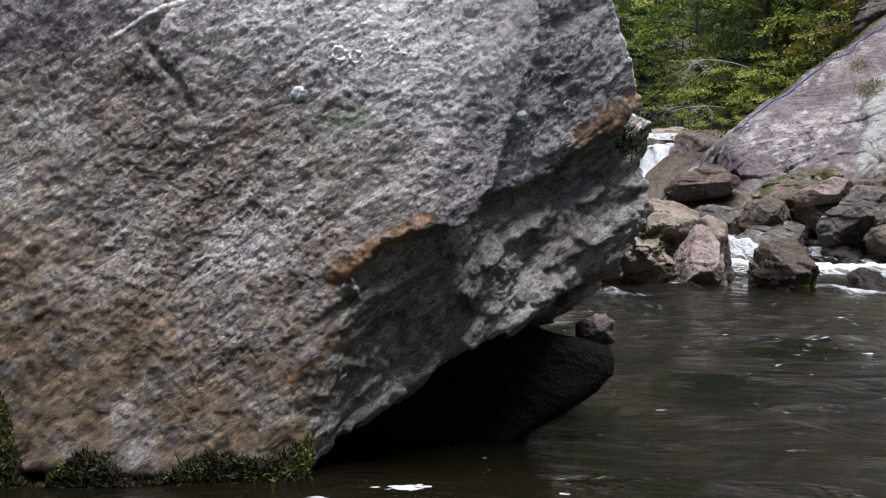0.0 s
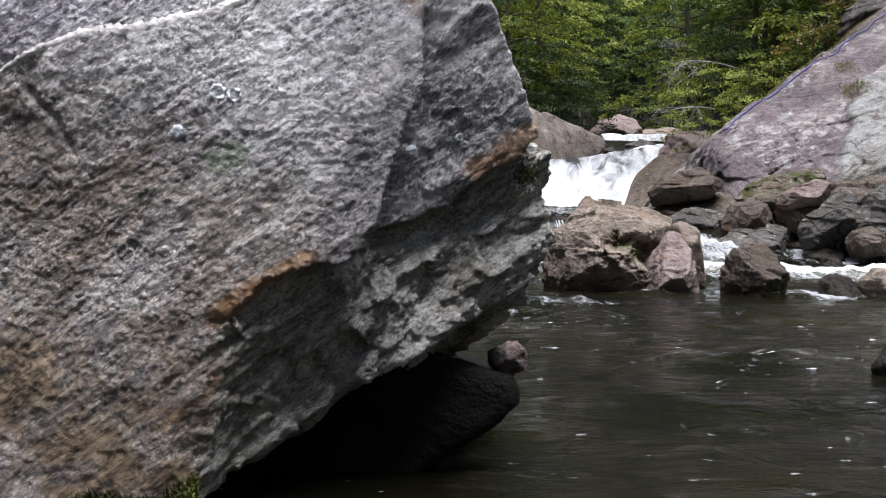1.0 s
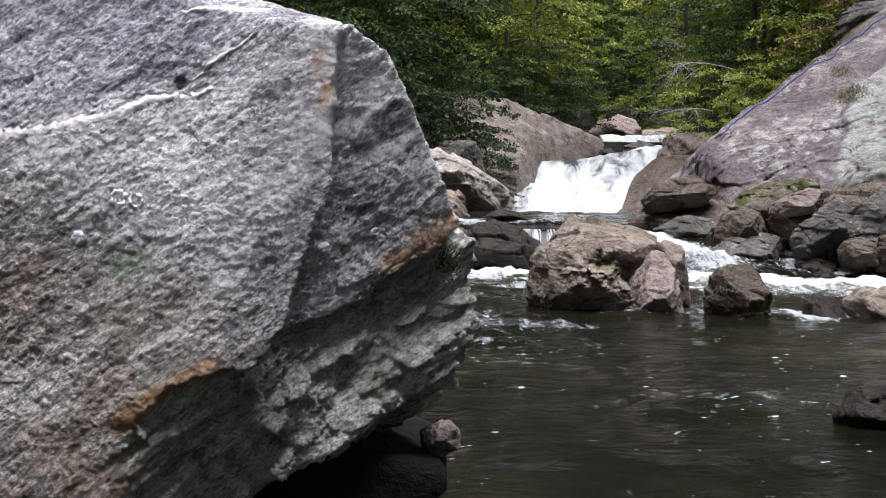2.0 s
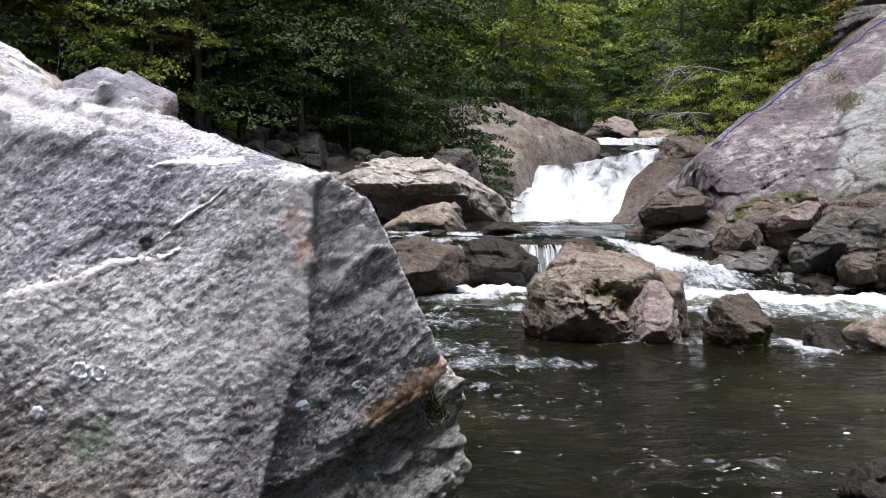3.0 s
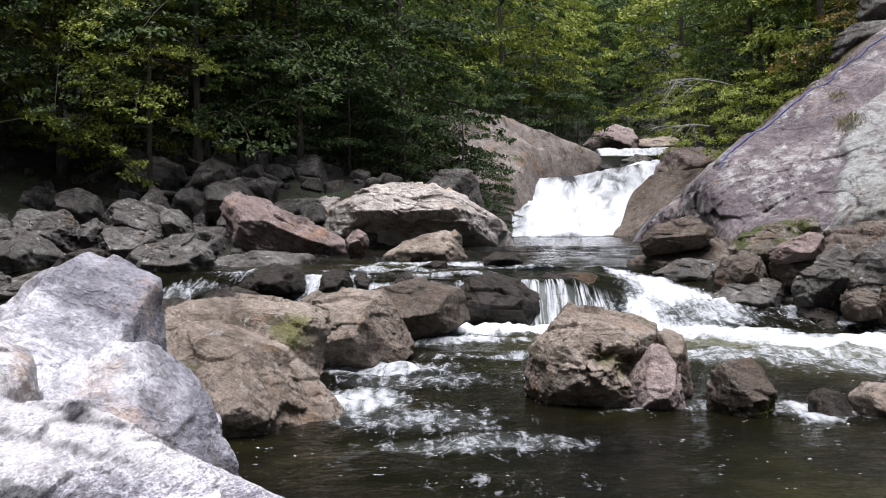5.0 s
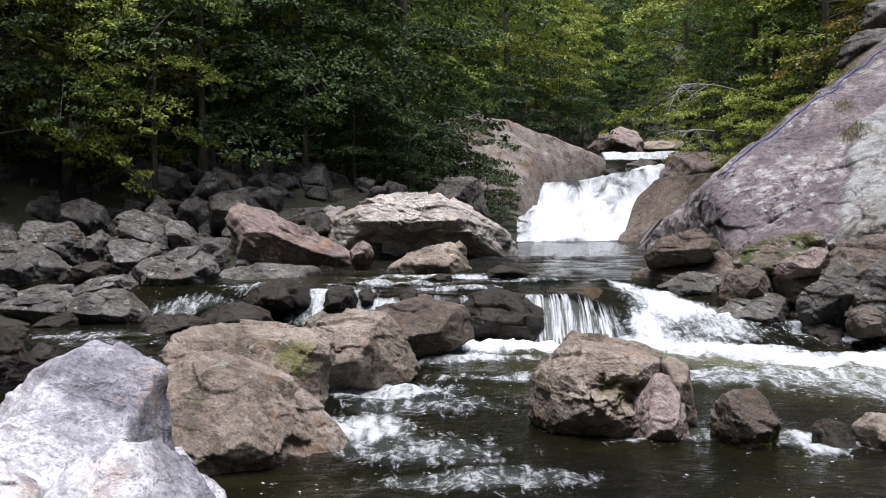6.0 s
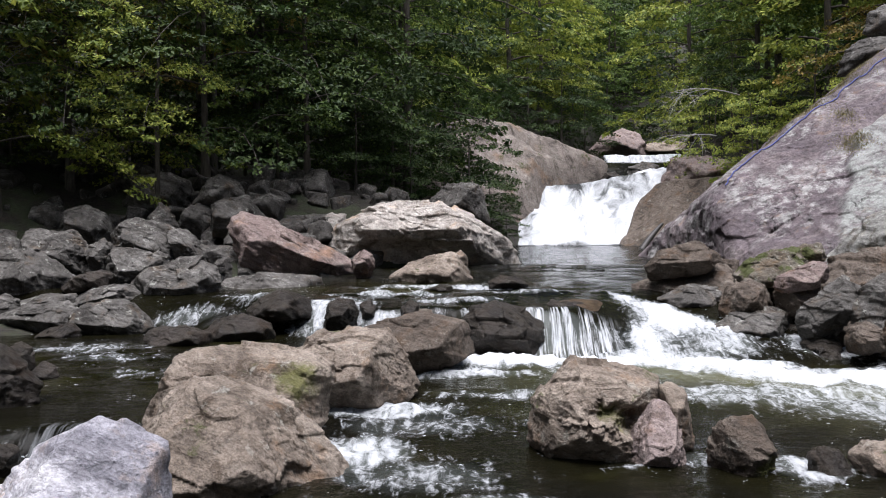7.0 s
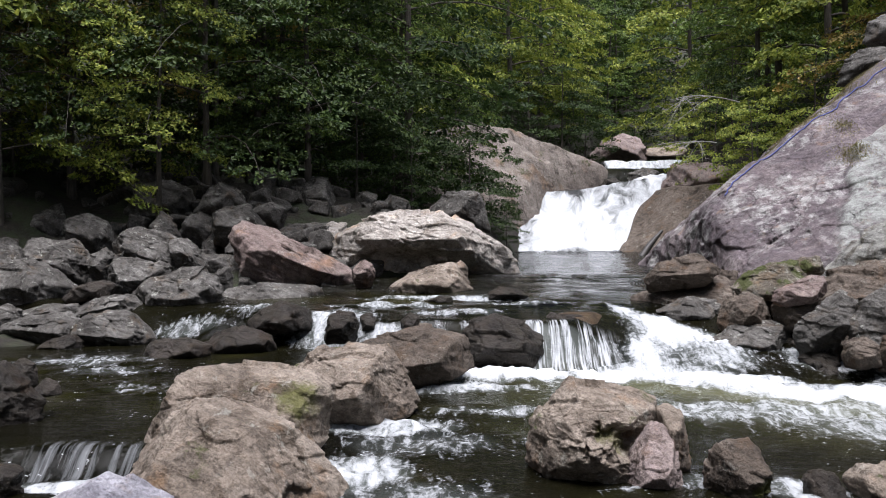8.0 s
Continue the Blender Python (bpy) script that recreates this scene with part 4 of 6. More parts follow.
def vein(points, width, seed, lift=0.002):
    xs = np.array([p[0] for p in points])
    zs = np.array([p[1] for p in points])
    far = np.concatenate([[0], np.cumsum(np.hypot(np.diff(xs), np.diff(zs)))])
    s = np.linspace(0, far[-1], max(8, int(far[-1] / 0.008)))
    rng = np.random.default_rng(seed)
    n = len(s)
    x, z = np.interp(s, far, xs), np.interp(s, far, zs) + 0.002 * np.sin(s * 40) + rng.normal(size=n) * 0.0015
    half = width * (0.35 + 0.65 * np.sin(math.pi * (0.08 + 0.84 * s / far[-1]))) * rng.uniform(0.6, 1.25, n)
    rows = []
    for k, up in ((-1, -0.002), (-0.4, lift), (0.4, lift), (1, -0.002)):
        q, out = on_boulder(x + 0.3 * k * half, z + k * half)
        rows.append(q + out * up - B_AT)
    v = np.stack(rows, 1).reshape(-1, 3)
    f = [(4 * i - 4 + k, 4 * i + k, 4 * i + k + 1, 4 * i - 3 + k) for i in range(1, n) for k in range(3)]
    return part("quartz_vein", mesh_of("quartz_vein", v, f, QUARTZ), boulder, "pale quartz vein")


vein([(-0.62, 0.84), (-0.52, 0.9), (-0.43, 0.926), (-0.336, 0.941), (-0.244, 0.96), (-0.148, 0.998), (-0.081, 1.007), (-0.04, 1.022)], 0.016, 1, 0.002)
vein([(-0.076, 1.036), (-0.023, 1.084), (0.04, 1.132)], 0.008, 2, 0.002)
vein([(-0.1, 1.165), (-0.02, 1.18), (0.06, 1.185)], 0.009, 3, 0.002)


def lichen(x, z, size, ring, seed):
    """A crust of lichen, as a ring or a spot, on the boulder's face."""
    rng = np.random.default_rng(seed)
    f = []
    n = 22
    a = 2 * math.pi * np.arange(n) / n
    rows = []
    for k in ((0.62 if ring else 0.05), 0.85, 1.0):
        r = size * k * (1 + 0.15 * rng.normal(size=n) * (0.5 if k < 0.9 else 1))
        q, out = on_boulder(x + r * np.cos(a), z + r * 0.95 * np.sin(a))
        rows.append(q + out * (0.005 if k == 0.85 else 0.003) - B_AT)
    v = np.stack(rows, 1).reshape(-1, 3)
    for i in range(n):
        o, u = 3 * i, 3 * ((i + 1) % n)
        f += [(o, u, u + 1, o + 1), (o + 1, u + 1, u + 2, o + 2)]
    return part("lichen", mesh_of("lichen", v, f, LICHEN), boulder, "small white lichen crust")


for i, spot in enumerate(((-0.2, 0.817, 0.016, True), (-0.168, 0.812, 0.014, True), (-0.272, 0.744, 0.013, False), (0.155, 0.726, 0.011, False), (0.252, 0.758, 0.008, True), (0.262, 0.745, 0.007, True))):
    lichen(*spot, 10 + i)

# foot of rock below the boulder, its shade painted in as black
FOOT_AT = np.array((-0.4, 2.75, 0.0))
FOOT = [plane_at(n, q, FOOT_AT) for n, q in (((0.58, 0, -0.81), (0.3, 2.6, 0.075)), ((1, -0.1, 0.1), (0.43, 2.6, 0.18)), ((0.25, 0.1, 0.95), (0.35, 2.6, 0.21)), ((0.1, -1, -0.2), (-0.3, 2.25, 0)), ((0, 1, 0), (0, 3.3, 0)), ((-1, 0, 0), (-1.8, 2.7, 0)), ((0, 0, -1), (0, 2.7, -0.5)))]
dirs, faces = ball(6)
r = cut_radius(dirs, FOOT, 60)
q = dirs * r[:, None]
foot = tagged(new("boulder", mesh_of("boulder", dirs * (r + 0.02 * facets(q * 6, 7) + 0.012 * fbm(q * 9, 3, 8))[:, None], faces, ROCK["shaded_foot"])), "wet foot of rock, coloured black for the shade under the overhang", "boulder")
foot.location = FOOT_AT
rock(902, "stone", "small pale stone wedged under the boulder", "pink", (0.4, 2.54, 0.245), 0.12, 5, [(0, 0.045), (50, 0.042), (110, 0.035), (180, 0.06), (230, 0.045), (300, 0.04)])
rock(903, "stone", "low mossy stone at the boulder's foot", "mossy", (-0.62, 2.3, -0.08), 0.62, 6, [(0, 0.3), (60, 0.2), (90, 0.14), (120, 0.2), (180, 0.9), (270, 0.3)])

# moss along the waterline
m = Nodes("moss")
p = m.coords(False)
MOSS = m.done(m.mix(m.math("MULTIPLY", m.node("NewGeometry").outputs["Random Per Island"], 1.0), m.mix(m.ramp(m.noise(p, 7, 5), (0.4, 0.0), (0.65, 1.0)), (0.008, 0.008, 0.003), (0.045, 0.05, 0.01)), m.mix(m.ramp(m.noise(p, 9, 4), (0.5, 0.0), (0.62, 1.0)), (0.03, 0.03, 0.008), (0.17, 0.2, 0.025))), 0.9)


def tufts(name, label, count, place, size, seed, material):
    """Many short blades; place gives their points and how they grow."""
    rng = np.random.default_rng(seed)
    q, up = place(rng, count)
    side = rng.normal(size=(count, 3))
    side -= np.outer(side @ up, up)
    side /= np.linalg.norm(side, axis=1)[:, None]
    lean = up + 0.5 * rng.normal(size=(count, 3))
    s = (size * rng.uniform(0.5, 1.4, count))[:, None]
    v = np.stack([q - side * s * 0.2, q + side * s * 0.2, q + lean * s], 1)
    return tagged(new(name, mesh_of(name, v.reshape(-1, 3), np.arange(count * 3).reshape(-1, 3), material, False)), label, "moss", kind="stuff")


def moss_place(rng, n):
    """Cushions along the foot of the face, thickest towards its lower corner."""
    x = rng.uniform(-0.95, -0.24, n)
    reach = 0.05 + 0.05 * vnoise(np.stack([x * 9, x * 0, x * 0], 1), 3) + 0.03 * smooth(-0.6, -0.3, x) + 0.14 * smooth(-0.76, -0.86, x)
    z = reach * rng.uniform(0, 1, n) - 0.02
    y = 1.9 - 0.025 * smooth(0.1, 0.0, z) + 0.01 * vnoise(np.stack([x * 30, z * 30, x * 0], 1), 5)
    return np.stack([x, y + rng.uniform(-0.02, 0.02, n), z], 1), np.array((0, -0.75, 0.66))


tufts("moss", "tufts of dark green moss along the boulder's foot", 26000, moss_place, 0.009, 5, MOSS)

def notch_place(rng, n):
    return np.array((0.405, 2.2, 0.685)) + rng.normal(size=(n, 3)) * np.array((0.014, 0.02, 0.014)), np.array((0.3, -0.5, 0.8))


tufts("moss", "small yellow-green moss tuft in the notch of the boulder", 700, notch_place, 0.008, 6, MOSS)

# ---- rocks in and beside the river ----
rock(1, "boulder", "tall pale granite rock with a rounded peak behind the boulder", "near", (-0.75, 3.4, 1.05), 1.5, 6, [(131, 0.4), (119, 0.41), (134, 0.37), (138, 0.35), (110, 0.5), (77, 0.54), (65, 0.53), (33, 0.51), (0, 0.34), (4, 0.35), (-91, 0.42), (179, 0.4)], rough=0.7)
rock(2, "stone", "purplish-gray granite block leaning on the boulders crest", "near", (-0.6, 2.35, 1.34), 0.5, 6, [(72, 0.15), (54, 0.16), (57, 0.16), (59, 0.15), (29, 0.19), (12, 0.2), (-1, 0.21), (-90, 0.15), (179, 0.17)], rough=0.6)
rock(3, "stone", "pale granite saddle between the boulder and the peaked rock", "near", (-0.41, 3.0, 1.01), 0.9, 6, [(108, 0.32), (92, 0.32), (47, 0.3), (35, 0.28), (21, 0.27), (1, 0.29), (-91, 0.27), (179, 0.27)], rough=0.6)
rock(4, "boulder", "rounded gray rock parting the upper cascade", "gray", (10.05, 48.8, 4.52), 1.5, 5, [(163, 0.78), (108, 0.43), (79, 0.45), (10, 0.77), (-90, 0.64)])
rock(5, "boulder", "small dark wet stone at the head of the fall", "wet", (8.13, 46.6, 4.14), 0.8, 5, [(146, 0.37), (99, 0.22), (60, 0.28), (-11, 0.44), (-93, 0.18)])
rock(6, "boulder", "low pale granite shoulder below the peaked rock", "near", (-0.76, 3.85, 0.87), 1.0, 6, [(91, 0.31), (60, 0.32), (54, 0.33), (40, 0.37), (3, 0.41), (-91, 0.27), (171, 0.37)], rough=0.6)
rock(7, "boulder", "gray-green lichen-covered rib of rock beside the slab", "lich", (10.37, 20.5, 1.75), 3.0, 6, [(146, 1.6), (129, 1.17), (127, 1.16), (67, 1.88), (1, 1.54), (-95, 1.23), (-108, 1.52)], rough=1.0)
rock(8, "boulder", "broken brown ledge above the slab", "gray", (12.42, 29.0, 6.9), 2.0, 5, [(158, 0.5), (132, 0.36), (99, 0.4), (34, 0.7), (-49, 0.4), (-90, 0.6)])
rock(9, "boulder", "brown rock outcrop above the slab", "gray", (14.08, 31.0, 8.31), 2.0, 5, [(166, 0.7), (115, 0.42), (83, 0.36), (1, 0.7), (-92, 0.5)])
rock(10, "boulder", "large tan rock half sunk at the edge of the pool", "tan", (-1.45, 9, 0.1), 2.0, 7, [(143, 0.81), (123, 0.78), (90, 0.73), (62, 0.71), (40, 0.78), (33, 0.83), (-90, 0.45), (-160, 1)], rough=0.6, moss=(-0.2, -0.9, -0.2, 0.35), hollow=(0.75, -0.75, -0.1, (0.3, 0.4, 0.3), 0.1))
rock(11, "boulder", "broad tan rock with a yellow-green moss patch", "tan", (-1.6, 10.4, 0.4), 1.9, 7, [(166, 0.97), (138, 0.86), (102, 0.6), (83, 0.53), (57, 0.75), (-3, 0.9), (-42, 0.7), (-90, 0.6), (-170, 1)], rough=0.6, moss=(0.62, -0.45, 0.25, 0.55))
rock(12, "boulder", "mid-sized tan weathered boulder in the bar across the lower pool", "tan", (-0.75, 12.7, 0.3), 2.2, 7, [(127, 0.64), (93, 0.54), (25, 0.72), (-57, 0.6), (-90, 0.51), (-173, 0.7)], rough=0.75)
rock(13, "boulder", "mid-sized brown boulder in the bar across the lower pool", "brown", (0.14, 14.9, 0.36), 1.6, 6, [(107, 0.52), (78, 0.49), (14, 0.69), (-63, 0.36), (-90, 0.42), (-147, 0.67)], rough=0.75)
rock(14, "boulder", "broad tan rock with mossy hollow standing in the pool", "tan", (1.86, 9.8, 0.33), 1.5, 7, [(169, 0.59), (145, 0.58), (124, 0.55), (86, 0.53), (73, 0.53), (66, 0.56), (14, 0.68), (-10, 0.63), (-79, 0.46), (-102, 0.55), (-176, 0.67)], rough=0.75, moss=(0.1, -0.5, 0.02, 0.42), hollow=(0.16, -0.62, 0.04, (0.42, 0.5, 0.2), 0.17))
rock(15, "stone", "narrow upright pinkish stone standing in the pool", "pink", (2.36, 9.2, 0.03), 0.6, 6, [(173, 0.25), (151, 0.32), (74, 0.53), (40, 0.38), (7, 0.24), (3, 0.24), (-90, 0.42), (-174, 0.28)], rough=0.8)
rock(16, "stone", "small tan weathered stone standing in the lower pool", "tan", (2.63, 9.6, 0.27), 0.5, 5, [(125, 0.37), (82, 0.39), (8, 0.14), (19, 0.16), (-3, 0.2), (-90, 0.35), (-178, 0.16)])
rock(17, "boulder", "rounded brown stone with moss at the waterline", "brown", (3.07, 9.0, 0.05), 0.7, 6, [(172, 0.3), (132, 0.39), (90, 0.4), (44, 0.34), (19, 0.31), (3, 0.32), (-90, 0.33), (179, 0.3)], rough=0.8, moss=(0.15, -0.3, -0.05, 0.42))
rock(18, "stone", "small dark wet stone standing in the lower pool", "wet", (3.81, 8.9, -0.02), 0.5, 5, [(135, 0.24), (74, 0.2), (34, 0.17), (10, 0.22), (-93, 0.17), (-180, 0.2)])
rock(19, "boulder", "mid-sized tan weathered boulder standing in the lower pool", "tan", (4.34, 8.9, -0.01), 0.7, 5, [(133, 0.35), (88, 0.24), (49, 0.28), (1, 0.36), (-94, 0.22), (-175, 0.35)])
rock(20, "boulder", "large pale bedded boulder with a dark undercut", "pale", (-0.14, 24.6, 1.77), 3.2, 7, [(150, 1.91), (90, 0.87), (111, 1.24), (75, 1.05), (57, 1.11), (63, 1.01), (58, 1.15), (-4, 2.66), (-82, 1.03), (-92, 0.81), (-105, 1.1), (-157, 2.2)], bed=(0.35, 0.2, 1.0), front=[(0.1, -0.55, -0.83, 0.8)], rough=1.0, hollow=(-0.3, -1.3, -0.35, (1.5, 0.9, 0.4), 0.3))
rock(21, "boulder", "mid-sized pale bedded boulder among the rocks of the near bank", "pale", (-2.49, 25.6, 1.92), 1.5, 5, [(118, 0.4), (85, 0.46), (-2, 0.39), (-92, 0.41), (-175, 0.44)])
rock(22, "boulder", "long rose-tinted bedded boulder lying aslant", "rose", (-3.11, 22.6, 1.54), 1.6, 6, [(145, 1.35), (100, 1.05), (63, 0.47), (63, 0.47), (67, 0.44), (30, 1.26), (-67, 1.11), (-92, 0.61), (-105, 0.56), (-148, 1.02), (-178, 1.24)], bed=(0.55, 0.1, 1.0))
rock(23, "stone", "small rose-tinted bedded stone among the rocks of the near bank", "rose", (-1.33, 21.7, 1.24), 0.7, 5, [(136, 0.25), (67, 0.3), (17, 0.25), (-27, 0.24), (-95, 0.3), (-166, 0.24)])
rock(24, "boulder", "large tan weathered boulder among the rocks of the near bank", "tan", (0.19, 21.4, 1.13), 1.6, 5, [(120, 0.4), (109, 0.32), (101, 0.33), (59, 0.56), (15, 0.77), (-80, 0.31), (-90, 0.29), (-166, 0.97)])
rock(25, "stone", "small tan weathered stone among the rocks of the near bank", "tan", (0.75, 21.9, 1.32), 0.6, 5, [(118, 0.19), (47, 0.18), (0, 0.18), (-90, 0.17), (-175, 0.18)])
rock(26, "boulder", "large gray boulder among the rocks of the near bank", "gray", (-8.36, 20.5, 1.2), 1.8, 6, [(121, 0.61), (98, 0.48), (68, 0.58), (53, 0.69), (-36, 1.17), (-75, 0.82), (-90, 0.72), (179, 0.95)])
rock(27, "boulder", "large gray boulder among the rocks of the near bank", "gray", (-7.88, 21.8, 1.58), 1.6, 6, [(116, 0.68), (90, 0.48), (38, 0.52), (29, 0.59), (-79, 0.87), (-119, 0.72), (-165, 0.76)])
rock(28, "boulder", "small gray boulder among the rocks of the near bank", "gray", (-6.88, 21.5, 1.46), 1.0, 6, [(118, 0.33), (49, 0.34), (-7, 0.3), (-83, 0.64), (-162, 0.3)])
rock(29, "boulder", "large gray boulder among the rocks of the near bank", "gray", (-6.12, 22.6, 1.76), 1.6, 6, [(162, 0.85), (103, 0.61), (82, 0.47), (66, 0.43), (60, 0.45), (26, 0.78), (-66, 1.04), (-97, 0.68), (-99, 0.68), (-177, 0.86)])
rock(30, "boulder", "mid-sized gray boulder among the rocks of the near bank", "gray", (-5.3, 22.3, 1.68), 1.0, 6, [(97, 0.37), (53, 0.28), (26, 0.27), (-63, 0.74), (-114, 0.58), (-161, 0.29)])
rock(31, "boulder", "mid-sized gray boulder among the rocks of the near bank", "gray", (-5.97, 21.0, 1.29), 1.3, 6, [(153, 0.59), (93, 0.36), (77, 0.34), (13, 0.69), (-79, 0.62), (-98, 0.67), (-172, 0.65)])
rock(32, "boulder", "large gray boulder among the rocks of the near bank", "gray", (-4.81, 19.8, 1.04), 1.4, 6, [(129, 0.56), (109, 0.41), (87, 0.45), (65, 0.6), (16, 0.84), (-42, 0.96), (-90, 0.67), (-153, 0.9)])
rock(33, "boulder", "mid-sized gray boulder among the rocks of the near bank", "gray", (-6.0, 19.3, 0.84), 0.9, 6, [(117, 0.24), (96, 0.15), (47, 0.42), (-36, 0.69), (-90, 0.45), (-148, 0.82)])
rock(34, "boulder", "mid-sized gray boulder among the rocks of the near bank", "gray", (-7.95, 19.0, 0.61), 0.9, 6, [(107, 0.22), (67, 0.28), (19, 0.4), (-55, 0.64), (-92, 0.49), (179, 0.44)])
rock(35, "boulder", "mid-sized gray boulder among the rocks of the near bank", "gray", (-7.03, 19.2, 0.74), 0.8, 6, [(107, 0.16), (91, 0.1), (29, 0.43), (-85, 0.39), (-138, 0.67)])
rock(36, "boulder", "mid-sized gray boulder among the rocks of the near bank", "gray", (-6.83, 18.3, 0.56), 1.0, 6, [(107, 0.23), (95, 0.17), (64, 0.36), (-41, 0.74), (-90, 0.47), (-145, 0.86)])
rock(37, "boulder", "mid-sized gray boulder among the rocks of the near bank", "gray", (-5.53, 18.0, 0.47), 1.2, 6, [(148, 0.6), (102, 0.4), (76, 0.37), (56, 0.42), (33, 0.59), (-82, 0.63), (-97, 0.63), (-163, 0.67)])
rock(38, "boulder", "mid-sized dark wet boulder among the rocks of the near bank", "wet", (-6.17, 17.3, 0.3), 0.6, 5, [(112, 0.15), (104, 0.13), (41, 0.3), (-34, 0.33), (-90, 0.12), (-154, 0.46)])
rock(39, "boulder", "mid-sized dark wet boulder among the rocks of the near bank", "wet", (-3.87, 16.2, 0.32), 0.8, 5, [(148, 0.45), (98, 0.21), (71, 0.27), (-1, 0.54), (-87, 0.18), (-162, 0.54)])
rock(40, "boulder", "mid-sized dark wet boulder at the lip of the rapids", "wet", (-2.98, 16.8, 0.41), 0.9, 5, [(127, 0.34), (101, 0.24), (64, 0.31), (19, 0.54), (-79, 0.24), (-92, 0.21), (-164, 0.6)])
rock(41, "boulder", "mid-sized dark wet boulder at the lip of the rapids", "wet", (-2.42, 17.6, 0.72), 1.0, 5, [(139, 0.4), (113, 0.28), (73, 0.31), (66, 0.33), (-8, 0.55), (-87, 0.21), (-167, 0.61)])
rock(42, "boulder", "large gray boulder among the rocks of the near bank", "gray", (-3.32, 20.5, 0.91), 1.4, 5, [(105, 0.27), (96, 0.22), (85, 0.27), (45, 0.94), (-73, 0.62), (-84, 0.5), (-94, 0.59), (-165, 1.15)])
rock(43, "stone", "small gray stone among the rocks of the near bank", "gray", (-4.31, 21.6, 1.2), 0.9, 5, [(143, 0.19), (67, 0.27), (7, 0.16), (-80, 0.52), (-169, 0.18)])
rock(44, "boulder", "mid-sized dark wet boulder among the rocks of the near bank", "wet", (-6.46, 19.6, 1.05), 0.8, 5, [(134, 0.3), (103, 0.17), (74, 0.27), (-15, 0.44), (-80, 0.15), (-112, 0.33)])
rock(45, "boulder", "mid-sized dark wet boulder among the rocks of the near bank", "wet", (-4.61, 11.0, 0.39), 1.2, 6, [(90, 0.48), (73, 0.48), (50, 0.54), (39, 0.58), (-15, 0.67), (-68, 0.53), (-90, 0.45), (179, 0.57)])
rock(46, "stone", "small dark wet stone among the rocks of the near bank", "wet", (-4.42, 11.6, 0.65), 0.8, 5, [(121, 0.17), (62, 0.17), (7, 0.16), (-76, 0.16), (-154, 0.15)])
rock(47, "stone", "small dark wet stone among the rocks of the near bank", "wet", (-4.02, 11.3, 0.54), 0.5, 5, [(130, 0.1), (68, 0.1), (16, 0.14), (-84, 0.08), (-162, 0.15)])
rock(48, "stone", "small dark wet stone among the rocks of the near bank", "wet", (-3.55, 8.9, 0.08), 0.5, 5, [(101, 0.18), (53, 0.26), (-1, 0.26), (-79, 0.17), (179, 0.24)])
rock(49, "stone", "small dark wet stone at the lip of the rapids", "wet", (-1.25, 16.5, 0.66), 0.6, 5, [(170, 0.26), (109, 0.27), (85, 0.27), (24, 0.28), (-4, 0.28), (-88, 0.24), (-143, 0.33)])
rock(50, "stone", "small dark wet stone at the lip of the rapids", "wet", (-0.87, 17.2, 0.62), 0.6, 5, [(122, 0.2), (37, 0.17), (-6, 0.14), (-90, 0.2), (-174, 0.14)])
rock(51, "stone", "small dark wet stone at the lip of the rapids", "wet", (-0.14, 17.0, 0.66), 0.6, 5, [(131, 0.16), (64, 0.18), (6, 0.16), (-82, 0.15), (-171, 0.17)])
rock(52, "boulder", "mid-sized dark wet boulder at the lip of the rapids", "wet", (1.33, 16.6, 0.3), 1.2, 6, [(159, 0.71), (121, 0.6), (102, 0.53), (85, 0.53), (46, 0.65), (3, 0.74), (-90, 0.44), (180, 0.78)])
rock(53, "boulder", "smooth tawny wet boulder at the lip of the rapids", "tawny", (2.75, 17.8, 0.65), 1.5, 6, [(125, 0.3), (92, 0.14), (60, 0.32), (0, 0.7), (-90, 0.4), (180, 0.65)], sharp=7, rough=0.25)
rock(54, "stone", "small dark wet stone among the rocks of the near bank", "wet", (0.36, 19.5, 0.86), 0.6, 5, [(111, 0.1), (82, 0.1), (21, 0.24), (-85, 0.07), (-145, 0.24)])
rock(55, "boulder", "mid-sized dark wet boulder among the rocks of the near bank", "wet", (1.66, 20.0, 0.96), 0.6, 5, [(119, 0.19), (84, 0.12), (57, 0.2), (-45, 0.33), (-90, 0.1), (-160, 0.37)])
rock(56, "boulder", "mid-sized dark wet boulder at the lip of the rapids", "wet", (2.57, 17.4, 0.41), 1.0, 5, [(140, 0.5), (85, 0.38), (41, 0.47), (11, 0.54), (-85, 0.34), (-169, 0.53)])
rock(57, "boulder", "mid-sized gray boulder on the wooded bank", "gray", (-5.33, 26.0, 2.98), 1.6, 5, [(148, 0.47), (115, 0.41), (65, 0.4), (26, 0.53), (-71, 0.65), (-122, 0.75)])
rock(58, "boulder", "mid-sized gray boulder on the wooded bank", "gray", (-4.83, 25.0, 2.46), 1.6, 5, [(121, 0.37), (98, 0.35), (34, 0.57), (-48, 0.7), (-93, 0.66), (-173, 0.6)])
rock(59, "boulder", "mid-sized gray boulder on the wooded bank", "gray", (-4.09, 26.0, 2.6), 1.6, 5, [(109, 0.29), (64, 0.31), (-5, 0.4), (-88, 0.55), (-173, 0.39)])
rock(60, "boulder", "mid-sized gray boulder on the wooded bank", "gray", (-6.43, 24.5, 2.23), 1.2, 5, [(146, 0.29), (58, 0.35), (27, 0.29), (-64, 0.63), (-116, 0.61)])
rock(61, "boulder", "mid-sized gray boulder on the wooded bank", "gray", (-8.25, 24.5, 2.25), 1.6, 5, [(-179, 0.55), (104, 0.37), (69, 0.32), (26, 0.5), (-92, 0.57)])
